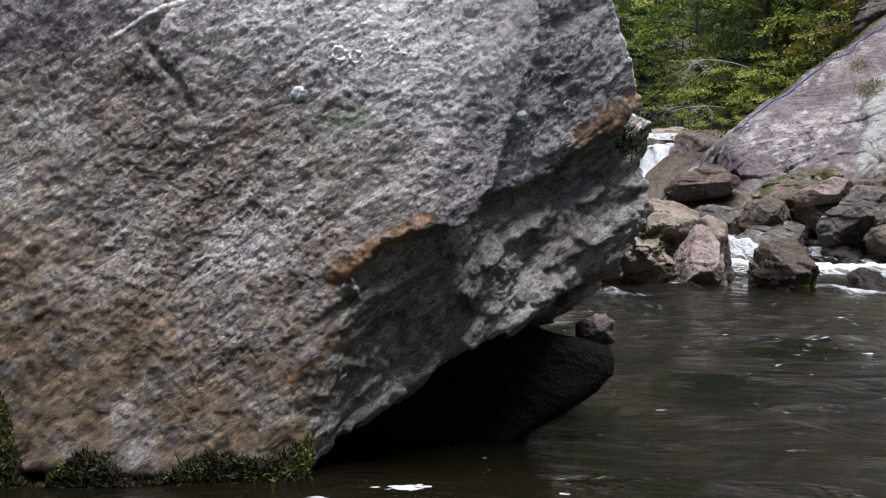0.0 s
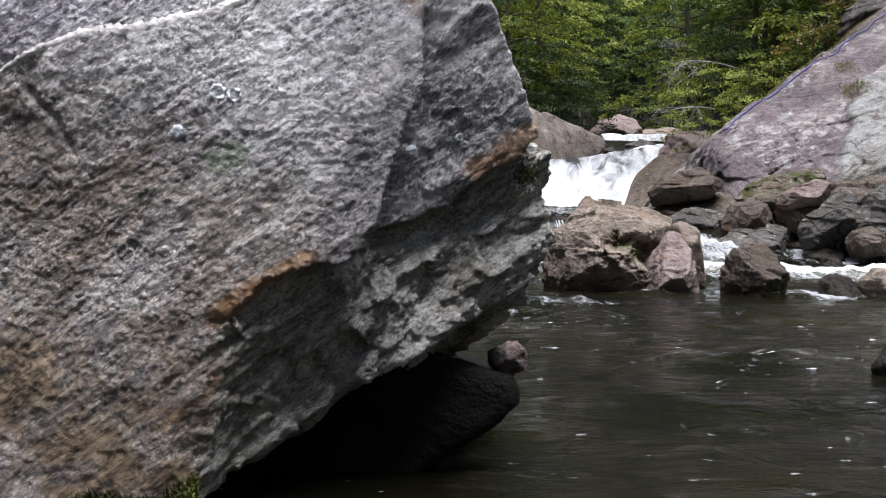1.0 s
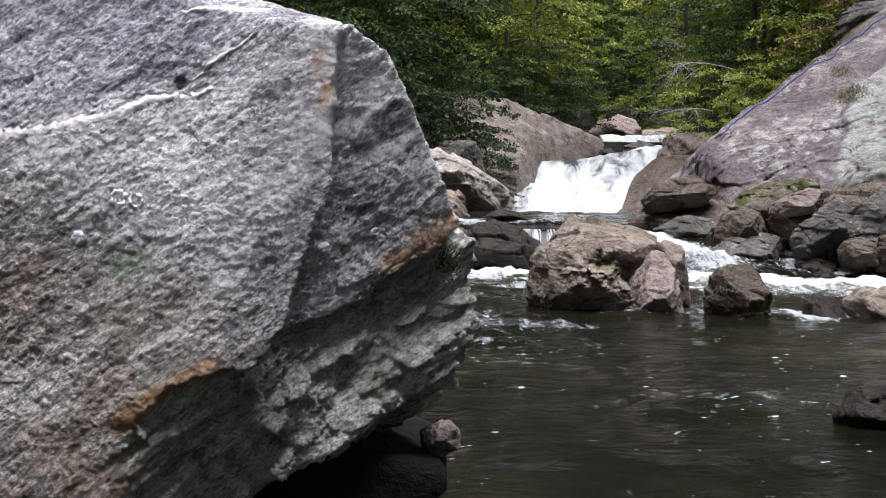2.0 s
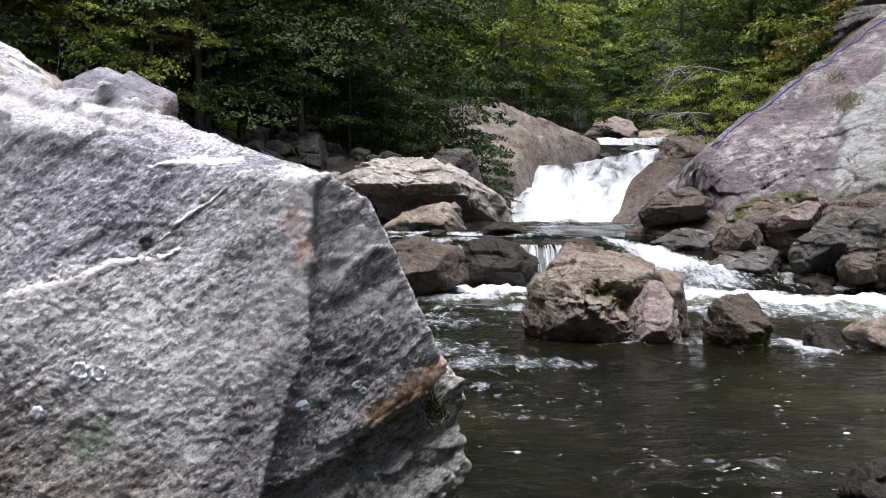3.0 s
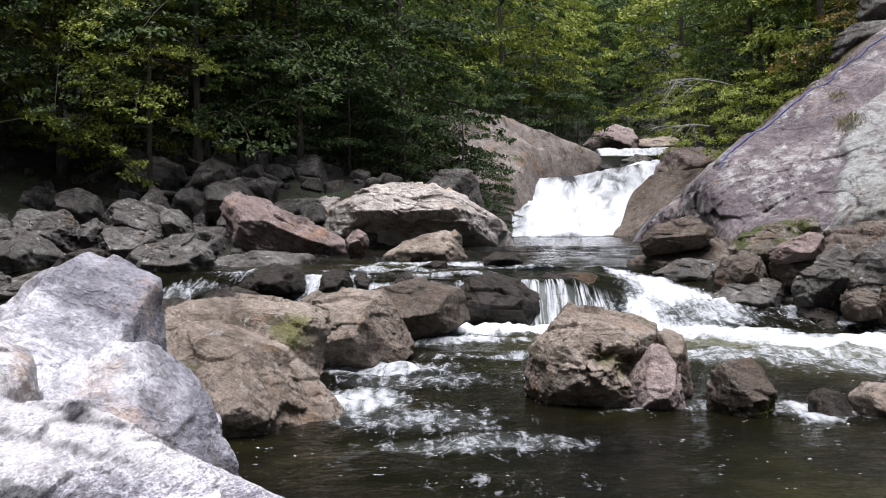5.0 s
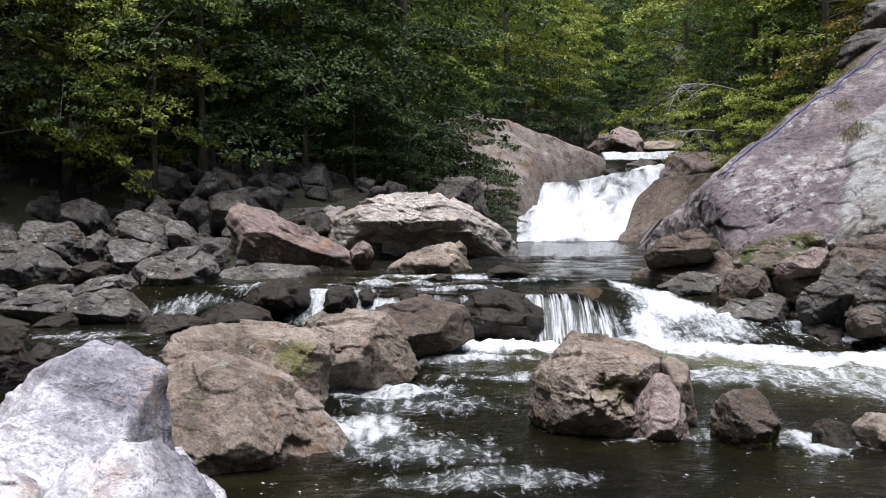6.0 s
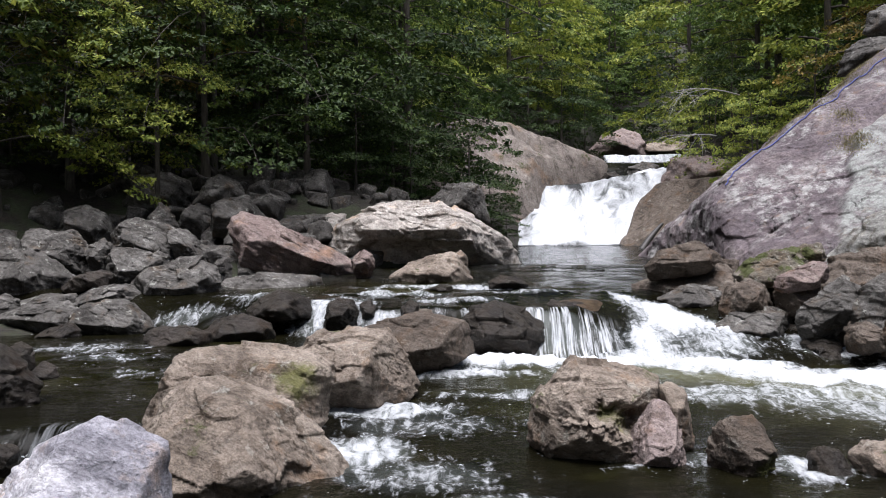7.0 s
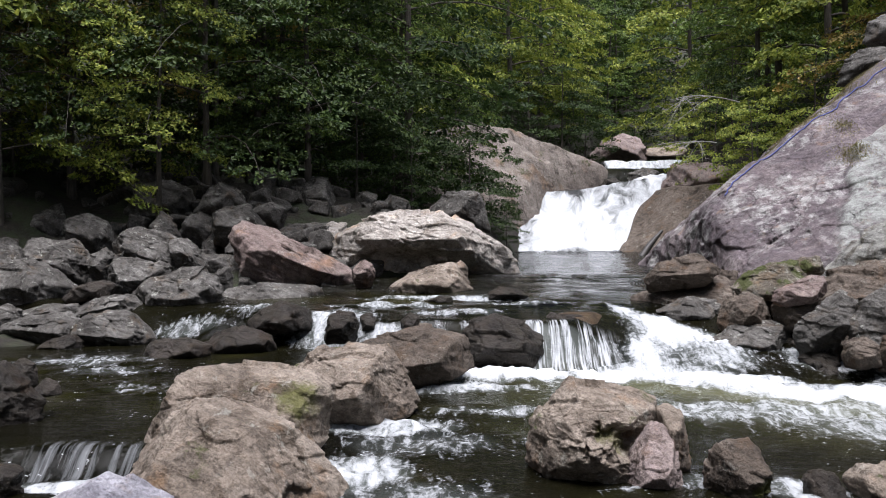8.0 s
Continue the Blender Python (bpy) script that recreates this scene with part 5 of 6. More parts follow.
rock(62, "boulder", "large gray boulder on the wooded bank", "gray", (-7.06, 27.0, 2.92), 2.2, 5, [(151, 0.88), (96, 0.61), (62, 0.61), (18, 0.75), (-70, 1.0), (-123, 0.84)])
rock(63, "boulder", "mid-sized gray boulder on the wooded bank", "gray", (-5.7, 25.5, 2.15), 1.6, 5, [(148, 0.47), (66, 0.46), (21, 0.42), (-79, 0.75), (-134, 0.74)])
rock(64, "boulder", "large gray boulder on the wooded bank", "gray", (0.87, 30.0, 2.8), 2.0, 5, [(135, 0.63), (92, 0.51), (16, 0.74), (-78, 0.78), (-135, 0.99)])
rock(65, "boulder", "mid-sized gray boulder on the wooded bank", "gray", (-3.23, 29.0, 3.25), 2.0, 5, [(156, 0.43), (86, 0.44), (19, 0.42), (-94, 0.65)])
rock(66, "boulder", "large gray boulder on the wooded bank", "gray", (-3.16, 26.2, 1.99), 1.8, 5, [(118, 0.51), (90, 0.4), (-1, 0.84), (-90, 0.66), (-142, 1.14)])
rock(67, "boulder", "mid-sized gray boulder on the wooded bank", "gray", (-10.02, 26.0, 2.39), 1.6, 5, [(124, 0.44), (81, 0.39), (13, 0.63), (-87, 0.62), (-159, 0.69)])
rock(68, "stone", "small gray stone on the wooded bank", "gray", (-4.56, 24.0, 1.74), 1.2, 5, [(153, 0.24), (76, 0.32), (15, 0.25), (-76, 0.56), (-167, 0.29)])
rock(69, "boulder", "mid-sized gray boulder on the wooded bank", "gray", (-7.98, 28.0, 3.45), 2.0, 5, [(139, 0.55), (96, 0.41), (40, 0.52), (-59, 0.79), (-113, 0.7)])
rock(70, "boulder", "mid-sized gray boulder among the rocks of the near bank", "gray", (-10.03, 23.5, 1.67), 1.4, 5, [(130, 0.42), (73, 0.32), (50, 0.45), (-82, 0.56), (-136, 0.86)])
rock(71, "boulder", "large brown boulder piled at the foot of the slab", "brown", (5.14, 19.6, 0.86), 2.4, 6, [(103, 0.37), (107, 0.41), (84, 0.53), (10, 0.89), (-40, 0.72), (-87, 0.46), (-108, 0.5), (-144, 0.9)])
rock(72, "boulder", "mid-sized gray boulder piled at the foot of the slab", "gray", (5.08, 18.6, 0.76), 1.0, 6, [(114, 0.28), (82, 0.21), (-16, 0.4), (-90, 0.51), (-146, 0.67)])
rock(73, "boulder", "mid-sized brown boulder piled at the foot of the slab", "brown", (5.65, 17.6, 0.78), 1.2, 6, [(156, 0.37), (108, 0.33), (61, 0.4), (21, 0.41), (-69, 0.31), (-85, 0.3), (-154, 0.48)])
rock(74, "boulder", "mid-sized gray boulder piled at the foot of the slab", "gray", (5.83, 17.2, 0.43), 1.2, 6, [(116, 0.35), (94, 0.24), (63, 0.32), (-15, 0.5), (-84, 0.54), (-138, 0.68)])
rock(75, "boulder", "mid-sized moss-patched boulder piled at the foot of the slab", "mossy", (6.42, 18.5, 1.29), 1.6, 6, [(134, 0.42), (114, 0.31), (91, 0.36), (36, 0.6), (-30, 0.49), (-87, 0.3), (-145, 0.66)])
rock(76, "boulder", "mid-sized rose-tinted bedded boulder piled at the foot of the slab", "rose", (6.46, 17.1, 1.2), 0.9, 6, [(161, 0.4), (113, 0.17), (84, 0.29), (15, 0.44), (-59, 0.2), (-78, 0.19), (-115, 0.34)])
rock(77, "boulder", "mid-sized brown boulder piled at the foot of the slab", "brown", (6.43, 17.3, 0.82), 1.2, 6, [(101, 0.2), (19, 0.39), (-59, 0.23), (-118, 0.3), (-169, 0.36)])
rock(78, "boulder", "mid-sized gray boulder piled at the foot of the slab", "gray", (6.57, 16.2, 0.71), 1.3, 6, [(136, 0.35), (125, 0.32), (55, 0.68), (-1, 0.48), (-28, 0.34), (-86, 0.77), (-160, 0.55)])
rock(79, "boulder", "mid-sized gray boulder in the bar across the lower pool", "gray", (7.33, 15.6, 0.8), 1.3, 6, [(146, 0.53), (121, 0.49), (80, 0.56), (0, 0.53), (-93, 0.76), (-173, 0.63)])
rock(80, "boulder", "small brown boulder in the bar across the lower pool", "brown", (6.63, 15.0, 0.42), 0.8, 6, [(166, 0.26), (114, 0.26), (64, 0.24), (16, 0.27), (-82, 0.2), (-163, 0.29)])
rock(81, "boulder", "small dark wet boulder piled at the foot of the slab", "wet", (6.38, 16.0, 0.15), 0.8, 6, [(122, 0.24), (76, 0.18), (14, 0.29), (-90, 0.16), (-171, 0.3)])
rock(82, "boulder", "mid-sized brown boulder in the bar across the lower pool", "brown", (7.21, 15.0, 0.44), 0.7, 6, [(160, 0.3), (101, 0.28), (17, 0.29), (-87, 0.25), (-168, 0.34)])
rock(83, "boulder", "small moss-patched boulder piled at the foot of the slab", "mossy", (7.14, 18.6, 1.53), 0.7, 6, [(131, 0.23), (93, 0.19), (26, 0.27), (-62, 0.2), (-90, 0.19), (-172, 0.28)])
rock(84, "boulder", "large brown boulder piled at the foot of the slab", "brown", (8.47, 18.9, 0.99), 1.2, 6, [(142, 1.13), (112, 0.69), (101, 0.61), (93, 0.65), (0, 1.18), (-94, 0.57), (-135, 1.29)])
rock(85, "boulder", "mid-sized brown boulder piled at the foot of the slab", "brown", (4.9, 19.2, 1.41), 1.0, 6, [(135, 0.4), (104, 0.29), (58, 0.47), (-45, 0.44), (-83, 0.27), (-156, 0.66)])
rock(86, "stone", "small dark wet stone in the bar across the lower pool", "wet", (6.4, 15.6, 0.01), 0.8, 5, [(143, 0.2), (94, 0.15), (42, 0.16), (-33, 0.23), (-107, 0.12)])
rock(87, "stone", "small dark wet stone awash in the pool", "wet", (2.16, 4.0, 0.08), 0.5, 5, [(143, 0.14), (109, 0.09), (83, 0.09), (1, 0.17), (-89, 0.07), (-149, 0.2)])
rock(88, "boulder", "large gray boulder beside the waterfall", "pink", (11.57, 44.5, 4.45), 3.0, 5, [(160, 1.31), (96, 0.58), (75, 0.62), (0, 1.45), (-91, 0.77)])
rock(89, "boulder", "rounded gray rock at the head of the river", "pink", (11.9, 66.0, 7.13), 4.0, 5, [(133, 1.14), (116, 0.95), (71, 1.05), (33, 1.37), (-34, 2.01), (-92, 1.0)])
rock(90, "boulder", "large tan weathered boulder beside the waterfall", "tan", (14.84, 66.0, 6.87), 3.0, 5, [(114, 0.7), (96, 0.4), (66, 0.78), (-51, 1.04), (-90, 0.36), (-139, 1.42)])
# ---- trees ----
def bark_material(name, a, b2):
    m = Nodes(name)
    p = m.coords()
    r = m.noise(m.mapped(p, (6, 6, 0.9)), 3, 6, 0.65)
    return m.done(m.ramp(r, (0.3, a), (0.7, b2)), 0.9, m.bump(r, 0.03))


BARK = bark_material("gray_bark", (0.025, 0.021, 0.017), (0.1, 0.086, 0.072))
PALE = bark_material("pale_bark", (0.1, 0.09, 0.08), (0.24, 0.22, 0.2))
DEAD = bark_material("dead_bark", (0.2, 0.19, 0.18), (0.42, 0.4, 0.38))


def leaf_material(name, dark, mid, bright):
    m = Nodes(name)
    rnd = m.node("NewGeometry").outputs["Random Per Island"]
    tone = m.math("ADD", m.math("MULTIPLY", rnd, 0.6), m.math("MULTIPLY", m.noise(m.coords(), 0.6, 3), 0.5))
    c = m.ramp(tone, (0.25, dark), (0.5, mid), (0.8, bright))
    m.done(c, 0.55, Specular_IOR_Level=0.3)
    tr = m.node("BsdfTranslucent", Color=c)
    mixer = m.tree.nodes.new("ShaderNodeMixShader")
    mixer.inputs[0].default_value = 0.35
    m.tree.links.new(m.bsdf.outputs[0], mixer.inputs[1])
    m.tree.links.new(tr.outputs[0], mixer.inputs[2])
    m.tree.links.new(mixer.outputs[0], m.tree.nodes["Material Output"].inputs[0])
    return m.mat


LEAVES = {
    "deep": leaf_material("deep_green_leaves", (0.016, 0.033, 0.010), (0.034, 0.063, 0.018), (0.066, 0.104, 0.027)),
    "mid": leaf_material("mid_green_leaves", (0.018, 0.037, 0.01), (0.038, 0.07, 0.017), (0.08, 0.118, 0.026)),
    "green": leaf_material("green_leaves", (0.041, 0.076, 0.018), (0.087, 0.146, 0.030), (0.175, 0.236, 0.045)),
    "lime": leaf_material("yellow_green_leaves", (0.095, 0.135, 0.024), (0.19, 0.25, 0.044), (0.345, 0.37, 0.068)),
    "olive": leaf_material("turning_olive_leaves", (0.085, 0.075, 0.022), (0.175, 0.138, 0.035), (0.3, 0.21, 0.05)),
}


def leaf_quads(centres, normals, length, rng):
    """A pointed, slightly folded leaf at each centre."""
    n = len(centres)
    side = rng.normal(size=(n, 3))
    side -= normals * (side * normals).sum(1)[:, None]
    side /= np.linalg.norm(side, axis=1)[:, None]
    other = np.cross(normals, side)
    s = (length * rng.uniform(0.6, 1.35, n))[:, None]
    v = np.stack([centres - side * s * 0.5, centres + other * s * 0.28 + normals * s * 0.06, centres + side * s * 0.55 - normals * s * 0.08, centres - other * s * 0.28 + normals * s * 0.06], 1)
    return v.reshape(-1, 3), np.arange(n * 4).reshape(-1, 4)


def tree(seed, height, spread, limbs, leaves, leaf, colour, low=0.2, droop=0.25, radius=0.16, bark=BARK, name="tree", label="", lean=0.0):
    rng = np.random.default_rng(seed)
    tv, tf, off = [], [], 0

    def add(points, radii, sides):
        nonlocal off
        v, f = tube("limb", points, radii, bark, sides)
        tv.append(v)
        tf.append(f + off)
        off += len(v)

    hs = np.linspace(0, 1, 9)
    bend = np.cumsum(rng.normal(size=(9, 2)) * 0.035 * height * 0.25, axis=0) * hs[:, None]
    stem = np.stack([bend[:, 0] + lean * hs * height, bend[:, 1], hs * height - 0.5 * (hs == 0)], 1)
    add(stem, radius * (1 - 0.88 * hs) + 0.06 * (hs == 0), 8)
    cs, ns = [], []
    for i in range(limbs):
        h = low + (0.99 - low) * ((i + rng.uniform(0, 1)) / limbs)
        a = i * 2.39996 + rng.normal() * 0.35
        reach = spread * (0.35 + 0.65 * math.sin(math.pi * min(1, (1.02 - h) / (1.02 - low) * 0.62 + 0.08))) * rng.uniform(0.65, 1.15)
        s = np.linspace(0, 1, 6)
        base = np.array([np.interp(h, hs, stem[:, k]) for k in range(3)])
        out = np.array((math.cos(a), math.sin(a), 0))
        across = np.array((-math.sin(a), math.cos(a), 0))
        sway = rng.normal() * 0.2
        pts = base + reach * (s[:, None] * out + (s ** 2 * sway)[:, None] * across) + np.outer(reach * (0.35 * s - (0.35 + droop) * s * s), (0, 0, 1))
        add(pts, radius * 0.32 * (1 - 0.85 * s) * (1.1 - 0.6 * h), 5)
        k = int(leaves * reach / spread / limbs * rng.uniform(0.8, 1.2))
        twigs = max(5, int(reach * 4.5))
        which = rng.integers(0, twigs, k)
        along = 0.22 + 0.8 * (np.arange(twigs) + rng.uniform(0, 1, twigs)) / twigs
        hand = np.where(np.arange(twigs) % 2 == 0, -1.0, 1.0) * rng.uniform(0.6, 1.1, twigs)
        grow = reach * 0.42 * np.sin(math.pi * np.clip(along, 0.1, 0.95)) ** 0.8 + 0.15
        sag = rng.normal(size=twigs) * 0.09 * reach * 0.4
        f = rng.uniform(0, 1, k) ** 0.7
        t = along[which] + 0.28 * f * grow[which] / reach
        mid = np.stack([np.interp(along[which], s, pts[:, a2]) for a2 in range(3)], 1) + np.outer(reach * (t - along[which]), out)
        mid += (hand[which] * f * grow[which])[:, None] * across
        mid[:, 2] += sag[which] - 0.22 * f * f * grow[which]
        cs.append(mid + rng.normal(size=(k, 3)) * np.array((0.09, 0.09, 0.045)))
        nn = np.array((0, 0, 0.75)) + rng.normal(size=(k, 3)) * 0.5 + out * 0.55
        ns.append(nn / np.linalg.norm(nn, axis=1)[:, None])
    lv, lf = leaf_quads(np.concatenate(cs), np.concatenate(ns), leaf, rng)
    root = tagged(new(name), label, "tree", "riverside woods")
    part("trunk", mesh_of("trunk", np.concatenate(tv), np.concatenate(tf), bark), root)
    part("crown", mesh_of("crown", lv, lf, LEAVES[colour], False), root)
    return root


KINDS = [
    tree(1, 15, 4.4, 30, 12000, 0.19, "deep", 0.12, 0.15, label="tall dark green broadleaf tree with layered branches"),
    tree(2, 13, 4.0, 26, 14000, 0.16, "green", 0.12, 0.2, label="green broadleaf tree with drooping layered branches"),
    tree(3, 11, 3.8, 24, 10000, 0.18, "lime", 0.14, 0.2, label="yellow-green broadleaf tree with layered branches"),
    tree(4, 12, 3.8, 26, 14000, 0.14, "olive", 0.14, 0.18, label="broadleaf tree with leaves turning olive brown"),
    tree(5, 17, 4.6, 30, 10000, 0.22, "green", 0.2, 0.15, lean=0.08, label="tall leaning green broadleaf tree"),
    tree(6, 4.6, 2.2, 16, 4500, 0.12, "lime", 0.08, 0.1, radius=0.06, name="shrub", label="bright yellow-green streamside shrub"),
    tree(7, 4.2, 2.0, 16, 4500, 0.12, "deep", 0.08, 0.1, radius=0.06, name="shrub", label="dark green streamside shrub"),
    tree(10, 14, 5.4, 26, 20000, 0.13, "mid", 0.1, 0.34, radius=0.1, label="broadleaf tree leaning out over the rocks"),
    tree(11, 9, 3.6, 18, 14000, 0.115, "lime", 0.16, 0.36, radius=0.09, label="slender yellow-green tree leaning over the rocks"),
    tree(8, 18, 6.0, 30, 6000, 0.36, "green", 0.08, 0.15, label="tall broadleaf tree on the wooded hillside"),
    tree(9, 17, 6.0, 30, 6000, 0.36, "deep", 0.08, 0.15, label="tall dark tree on the wooded hillside"),
    tree(13, 15, 5.2, 20, 8000, 0.2, "green", 0.5, 0.2, radius=0.13, label="tall broadleaf tree leaning far out over the bank", lean=0.24),
    tree(12, 13, 2.6, 9, 2600, 0.17, "olive", 0.6, 0.2, radius=0.085, bark=PALE, label="slender pale-trunked tree at the edge of the woods"),
]
# kind, x, y, turn, scale; the first ones take over the trees built above
PLANTED = [
    (0, -12.5, 33.0, 0, 1.0), (1, -11.8, 27.2, 40, 0.9), (2, 4.2, 60.0, 10, 1.25), (3, -14.5, 30.0, 70, 1.0), (4, -3.6, 44.0, 200, 1.0), (5, 13.2, 41.0, 30, 1.0), (6, -1.2, 31.5, 80, 1.0),
    (7, -9.6, 27.0, 30, 1.0), (8, -10.6, 24.8, 0, 1.0), (9, 10.0, 84.0, 0, 1.0), (10, -6.0, 84.0, 0, 1.0),
    (11, -16.0, 44.0, -95, 1.0), (12, -6.3, 29.4, 0, 1.0),
]
rng = random.Random(11)


def plant(k, x, y, turn, s):
    return PLANTED.append((k, x, y, turn, s))


for k, x, y in ((2, -15.5, 26.5), (3, -9.3, 29.0), (1, -7.0, 31.2), (0, -4.6, 33.0), (3, -6.4, 35.5), (1, -2.2, 35.0), (0, -9.5, 36.5), (4, -16.5, 35.0), (0, -1.4, 38.5), (0, -4.5, 40.0), (4, -7.5, 42.0),
                (0, -12, 42.0), (0, -17, 42.0), (1, -1.6, 37.2), (2, -2.0, 46.5), (1, -1.8, 50.5), (0, -6, 49.0), (0, -11, 50.0), (6, -5.4, 30.5), (6, -9.0, 31.5), (6, -15.5, 29.5), (7, -5.8, 27.4), (7, -3.2, 28.6), (8, -7.2, 26.2), (8, -13.8, 25.2), (2, -12.6, 25.6), (1, -5.2, 29.4), (3, -17.0, 27.6), (0, -1.0, 33.6), (6, 0.9, 33.2), (6, -0.6, 40.5), (6, -13.5, 28.5), (1, -18.5, 30.0), (0, -21, 34.0)):
    plant(k, x + rng.uniform(-0.4, 0.4), y + rng.uniform(-0.4, 0.4), rng.uniform(0, 360), rng.uniform(0.85, 1.15))
for k, x, y in ((2, 1.0, 62.0), (2, 6.5, 64.0), (2, 8.0, 71.0), (2, -3.0, 58.0), (2, 2.0, 67.0), (1, 10.5, 76.0), (0, 13.5, 78.0), (2, 5.0, 78.0), (0, 17.5, 74.0), (1, 20.5, 70.0), (2, -1.0, 72.0), (0, -8, 62.0), (1, -13, 60), (0, -18, 55),
                (2, 14.5, 58.0), (4, 18.0, 55.0), (2, 17.0, 50.0), (1, 15.0, 47.0), (4, 18.5, 45.0), (2, 16.2, 41.5), (0, 21.0, 49.0), (1, 20.5, 40.0), (0, 24.0, 44.0), (3, 17.0, 36.5), (2, 19.5, 34.0), (0, 23.5, 37.0), (1, 26, 33),
                (5, 11.9, 43.2), (5, 14.6, 38.6), (6, 13.4, 45.6), (5, 15.6, 35.4), (6, 14.6, 42.5), (5, 13.8, 52.0), (6, 15.0, 55.5), (5, 12.4, 39.0), (6, 16.6, 38.6), (5, 2.6, 60.6), (6, 1.2, 55.0), (6, -0.6, 47.5), (5, 8.6, 64.0), (6, 18.0, 64.0), (1, 5.0, 69.5), (6, 7.6, 71.5), (5, 10.2, 73.5), (1, 12.4, 75.0), (6, 14.2, 73.0), (5, 16.6, 71.6), (6, 3.0, 66.5), (6, 12.0, 72.0), (1, 8.8, 75.0)):
    plant(k, x, y, rng.uniform(0, 360), rng.uniform(0.85, 1.15))
for x, y, turn in ((-6.9, 30.3, 150),):
    plant(12, x, y, turn, 0.95)
plant(11, -5.0, 31.5, -85, 1.0)
for x, y, s in ((-8.6, 27.9, 0.8), (-7.4, 28.8, 0.7), (-4.4, 29.2, 0.9), (-2.2, 29.9, 0.8), (-11.0, 26.6, 0.7), (-0.6, 30.8, 0.7), (3.2, 57.2, 1.1), (5.2, 57.6, 1.2), (7.2, 58.6, 1.2), (8.8, 60.2, 1.1), (10.2, 69.0, 1.2), (1.0, 57.0, 1.2), (2.2, 40.4, 0.62), (2.9, 40.7, 0.4), (1.4, 40.2, 0.8), (0.4, 40.8, 0.9)):
    plant(6, x, y, 70 * x, s)
for i in range(56):
    x = -30 + 76 * (i * 19 % 56 + rng.random()) / 56
    plant(rng.choice((9, 10)), x, 78 + 26 * i / 56, rng.uniform(0, 360), rng.uniform(0.9, 1.25))

for i, (k, x, y, turn, s) in enumerate(PLANTED):
    z = float(ground_height(np.array([x]), np.array([y]))[0])
    at = pose(x, y, z - 0.05, 0, 0, turn) @ Matrix.Diagonal((s, s, s, 1))
    if i < len(KINDS):
        KINDS[i].matrix_basis = at
    else:
        copy_thing(KINDS[k], at)



# ---- loose stones over the banks ----
def stone_meshes(count, seed, material):
    """Small broken stones, one metre across."""
    rng = np.random.default_rng(seed)
    dirs, faces = ball(4)
    made = []
    for i in range(count):
        planes = []
        for _ in range(9):
            n = rng.normal(size=3)
            planes.append((*(n / np.linalg.norm(n)), rng.uniform(0.3, 0.5)))
        planes += [(0, 0, 1, 0.34), (0, 0, -1, 0.34), (1, 0, 0, 0.6), (-1, 0, 0, 0.6), (0, 1, 0, 0.5), (0, -1, 0, 0.5)]
        r = cut_radius(dirs, planes, 60)
        q = dirs * r[:, None]
        made.append(mesh_of("stone", dirs * (r + 0.03 * fbm(q * 4, 3, seed + i))[:, None], faces, material))
    return made


def strew(meshes, label, count, seed, spread, size, group):
    rng = np.random.default_rng(seed)
    for i in range(count):
        x, y = spread(rng)
        s = size * rng.uniform(0.35, 1.0) ** 1.4
        z = float(ground_height(np.array([x]), np.array([y]))[0])
        ob = tagged(new("stone", meshes[i % len(meshes)]), label, "stone", group)
        ob.matrix_basis = pose(x, y, z + 0.12 * s, rng.uniform(-20, 20), rng.uniform(-20, 20), rng.uniform(0, 360)) @ Matrix.Diagonal((s, s, s, 1))


def left_bank(rng):
    y = rng.uniform(18.8, 30)
    return rng.uniform(-12, np.interp(y, [17, 20, 24, 30], [-3.5, -3.0, -1.0, 2.4])), y


def right_bank(rng):
    y = rng.uniform(14.5, 23)
    return np.interp(y, [14, 17, 20, 23], [6.8, 5.6, 5.4, 6.0]) + rng.uniform(0, 2.0), y


strew(stone_meshes(12, 300, ROCK["gray"]), "loose gray stone lying between the boulders of the bank", 290, 5, left_bank, 0.75, "loose bank stones")
strew(stone_meshes(8, 400, ROCK["brown"]), "loose brown stone at the foot of the slab", 70, 6, right_bank, 0.7, "loose slab-foot stones")

# ---- driftwood and dead boughs ----
m = Nodes("wet_wood")
p = m.coords()
DRIFT = m.done(m.ramp(m.noise(m.mapped(p, (1, 1, 6)), 4, 5), (0.3, (0.008, 0.007, 0.006)), (0.7, (0.03, 0.025, 0.021))), 0.6)
v, f = tube("log", [(7.75, 37.6, 1.0), (8.05, 37.9, 1.35), (8.35, 38.1, 1.68), (8.7, 38.4, 2.0)], (0.14, 0.13, 0.1, 0.06), DRIFT, 8)
tagged(new("driftwood_log", mesh_of("driftwood_log", v, f, DRIFT)), "dark driftwood log propped against the rock", "log")


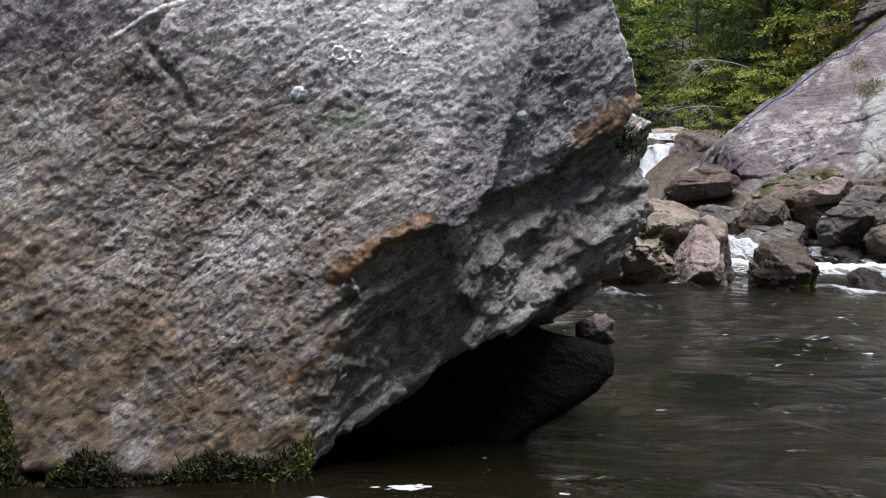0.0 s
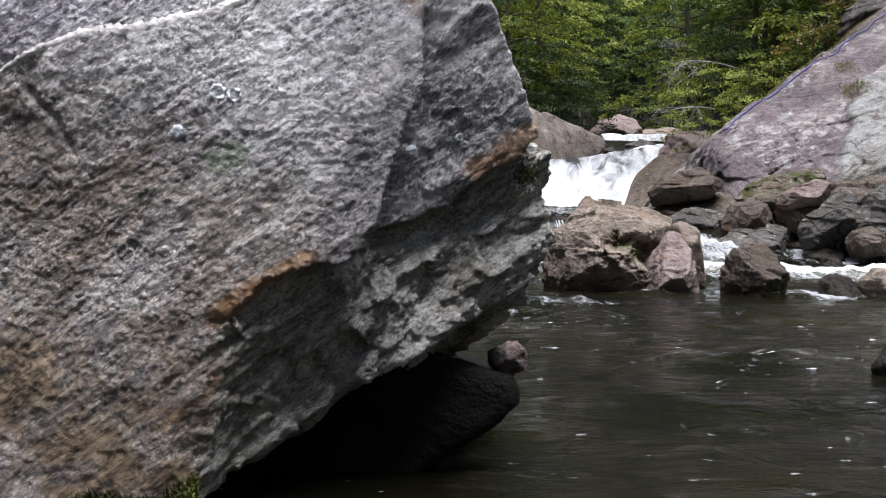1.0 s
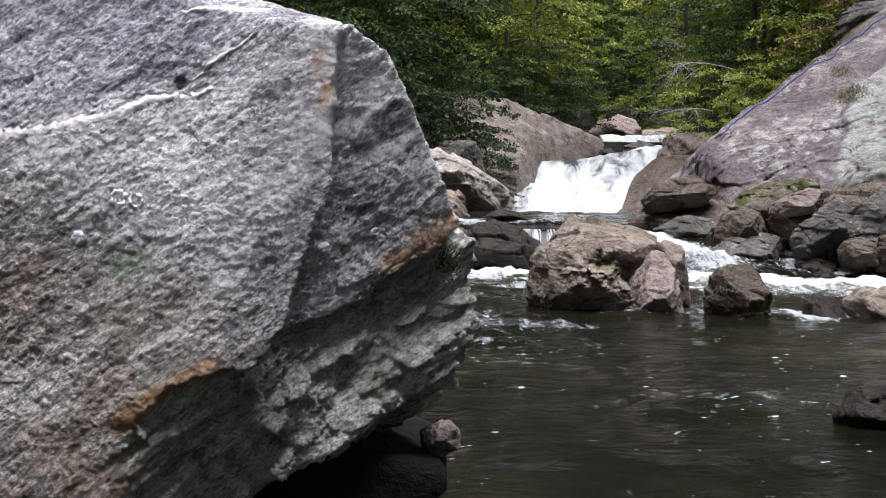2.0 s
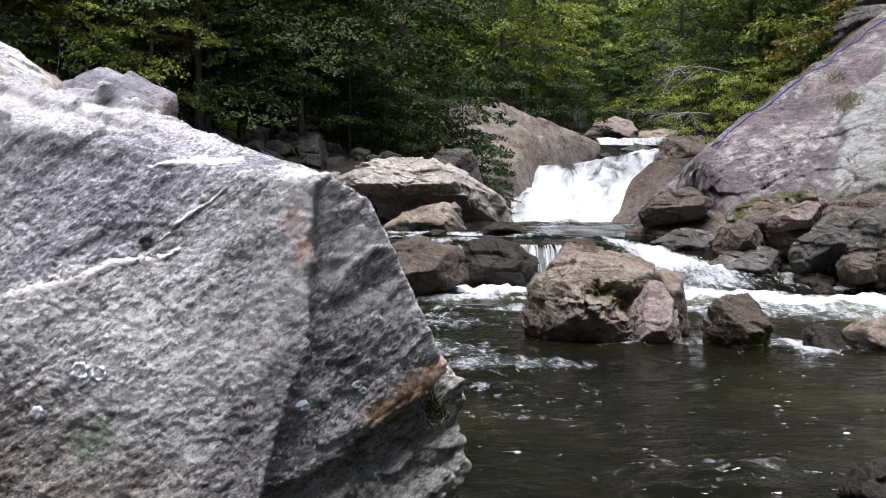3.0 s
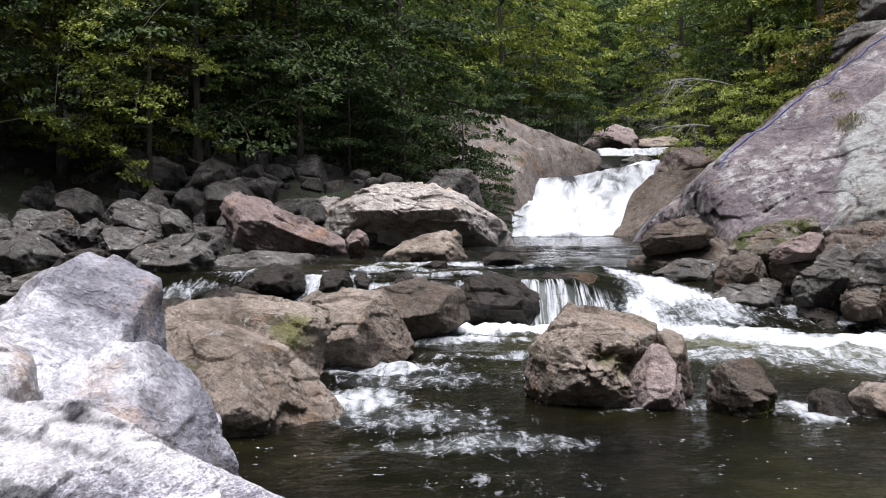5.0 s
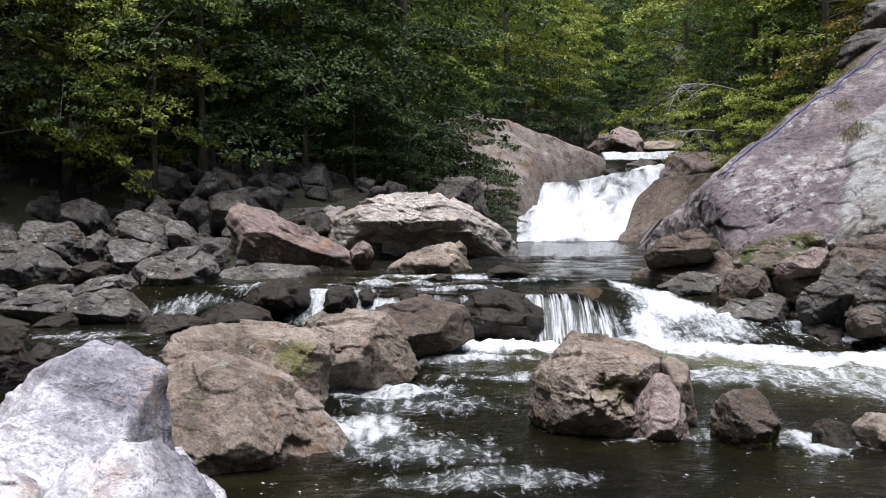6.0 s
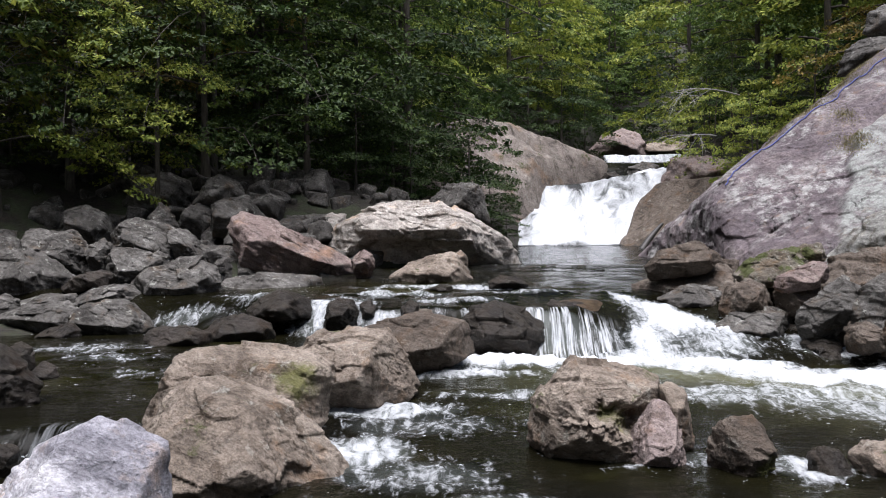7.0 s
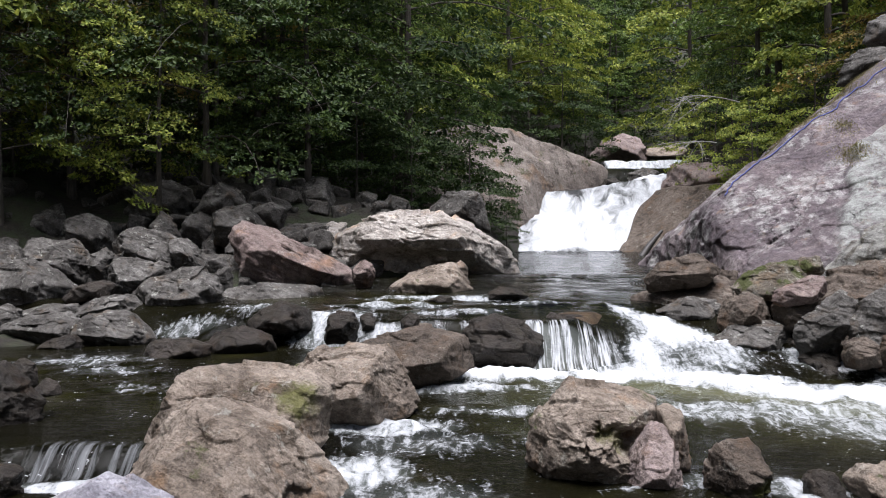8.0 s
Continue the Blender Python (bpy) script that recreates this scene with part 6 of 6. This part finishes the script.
def dead_bough(at, way, length, seed):
    """A bare gray bough with drooping twigs."""
    rng = np.random.default_rng(seed)
    vs, fs, off = [], [], 0

    def grow(start, d, long, thick, depth):
        nonlocal off
        s = np.linspace(0, 1, 6)
        pts = start + np.outer(s * long, d) + np.outer(-0.25 * long * s * s, (0, 0, 1)) + np.cumsum(rng.normal(size=(6, 3)) * 0.02 * long, axis=0) * s[:, None]
        v, f = tube("bough", pts, thick * (1 - 0.75 * s), DEAD, 5)
        vs.append(v)
        fs.append(f + off)
        off += len(v)
        if depth:
            for k in range(6):
                t = rng.uniform(0.25, 1.0)
                q = np.array([np.interp(t, s, pts[:, a]) for a in range(3)])
                nd = d + rng.normal(size=3) * 0.55
                grow(q, nd / np.linalg.norm(nd), long * rng.uniform(0.3, 0.55), thick * 0.5, depth - 1)

    d = np.array(way, dtype=float)
    grow(np.array(at, dtype=float), d / np.linalg.norm(d), length, 0.028, 2)
    return tagged(new("dead_bough", mesh_of("dead_bough", np.concatenate(vs), np.concatenate(fs), DEAD)), "bare gray dead bough hanging among the leaves", "branch")


dead_bough((12.4, 41.0, 7.2), (-1, -0.35, 0.25), 3.2, 1)
dead_bough((11.6, 41.5, 5.6), (-0.8, -0.3, 0.1), 2.4, 2)
dead_bough((-12.5, 26.0, 6.8), (1, -0.35, -0.1), 2.6, 3)
dead_bough((-12.8, 25.0, 5.2), (1, -0.3, -0.05), 2.2, 4)

# ---- grass and moss on the slab ----
m = Nodes("dry_grass")
GRASS = m.done(m.mix(m.node("NewGeometry").outputs["Random Per Island"], (0.1, 0.1, 0.03), (0.26, 0.22, 0.09)), 0.85)


def slab_place(cx, cy, cz, spread):
    def place(rng, n):
        q = np.array((cx, cy, cz)) + rng.normal(size=(n, 3)) * np.array(spread)
        d = q - SLAB_AT
        d /= np.linalg.norm(d, axis=1)[:, None]
        return SLAB_AT + d * slab_radius(d)[:, None], np.array((-0.2, -0.2, 0.95))
    return place


for spot in ((10.3, 24.4, 3.9, (0.18, 0.3, 0.2), 500), (10.55, 25.6, 4.75, (0.15, 0.3, 0.15), 260), (11.6, 27.8, 6.2, (0.5, 0.4, 0.2), 900), (9.9, 26.9, 5.2, (0.5, 0.25, 0.4), 700), (8.7, 26.7, 4.2, (0.5, 0.2, 0.4), 500)):
    tufts("grass", "tuft of olive grass growing on the slab", 3 * spot[4], slab_place(*spot[:4]), 0.035, int(spot[0] * 10), GRASS)
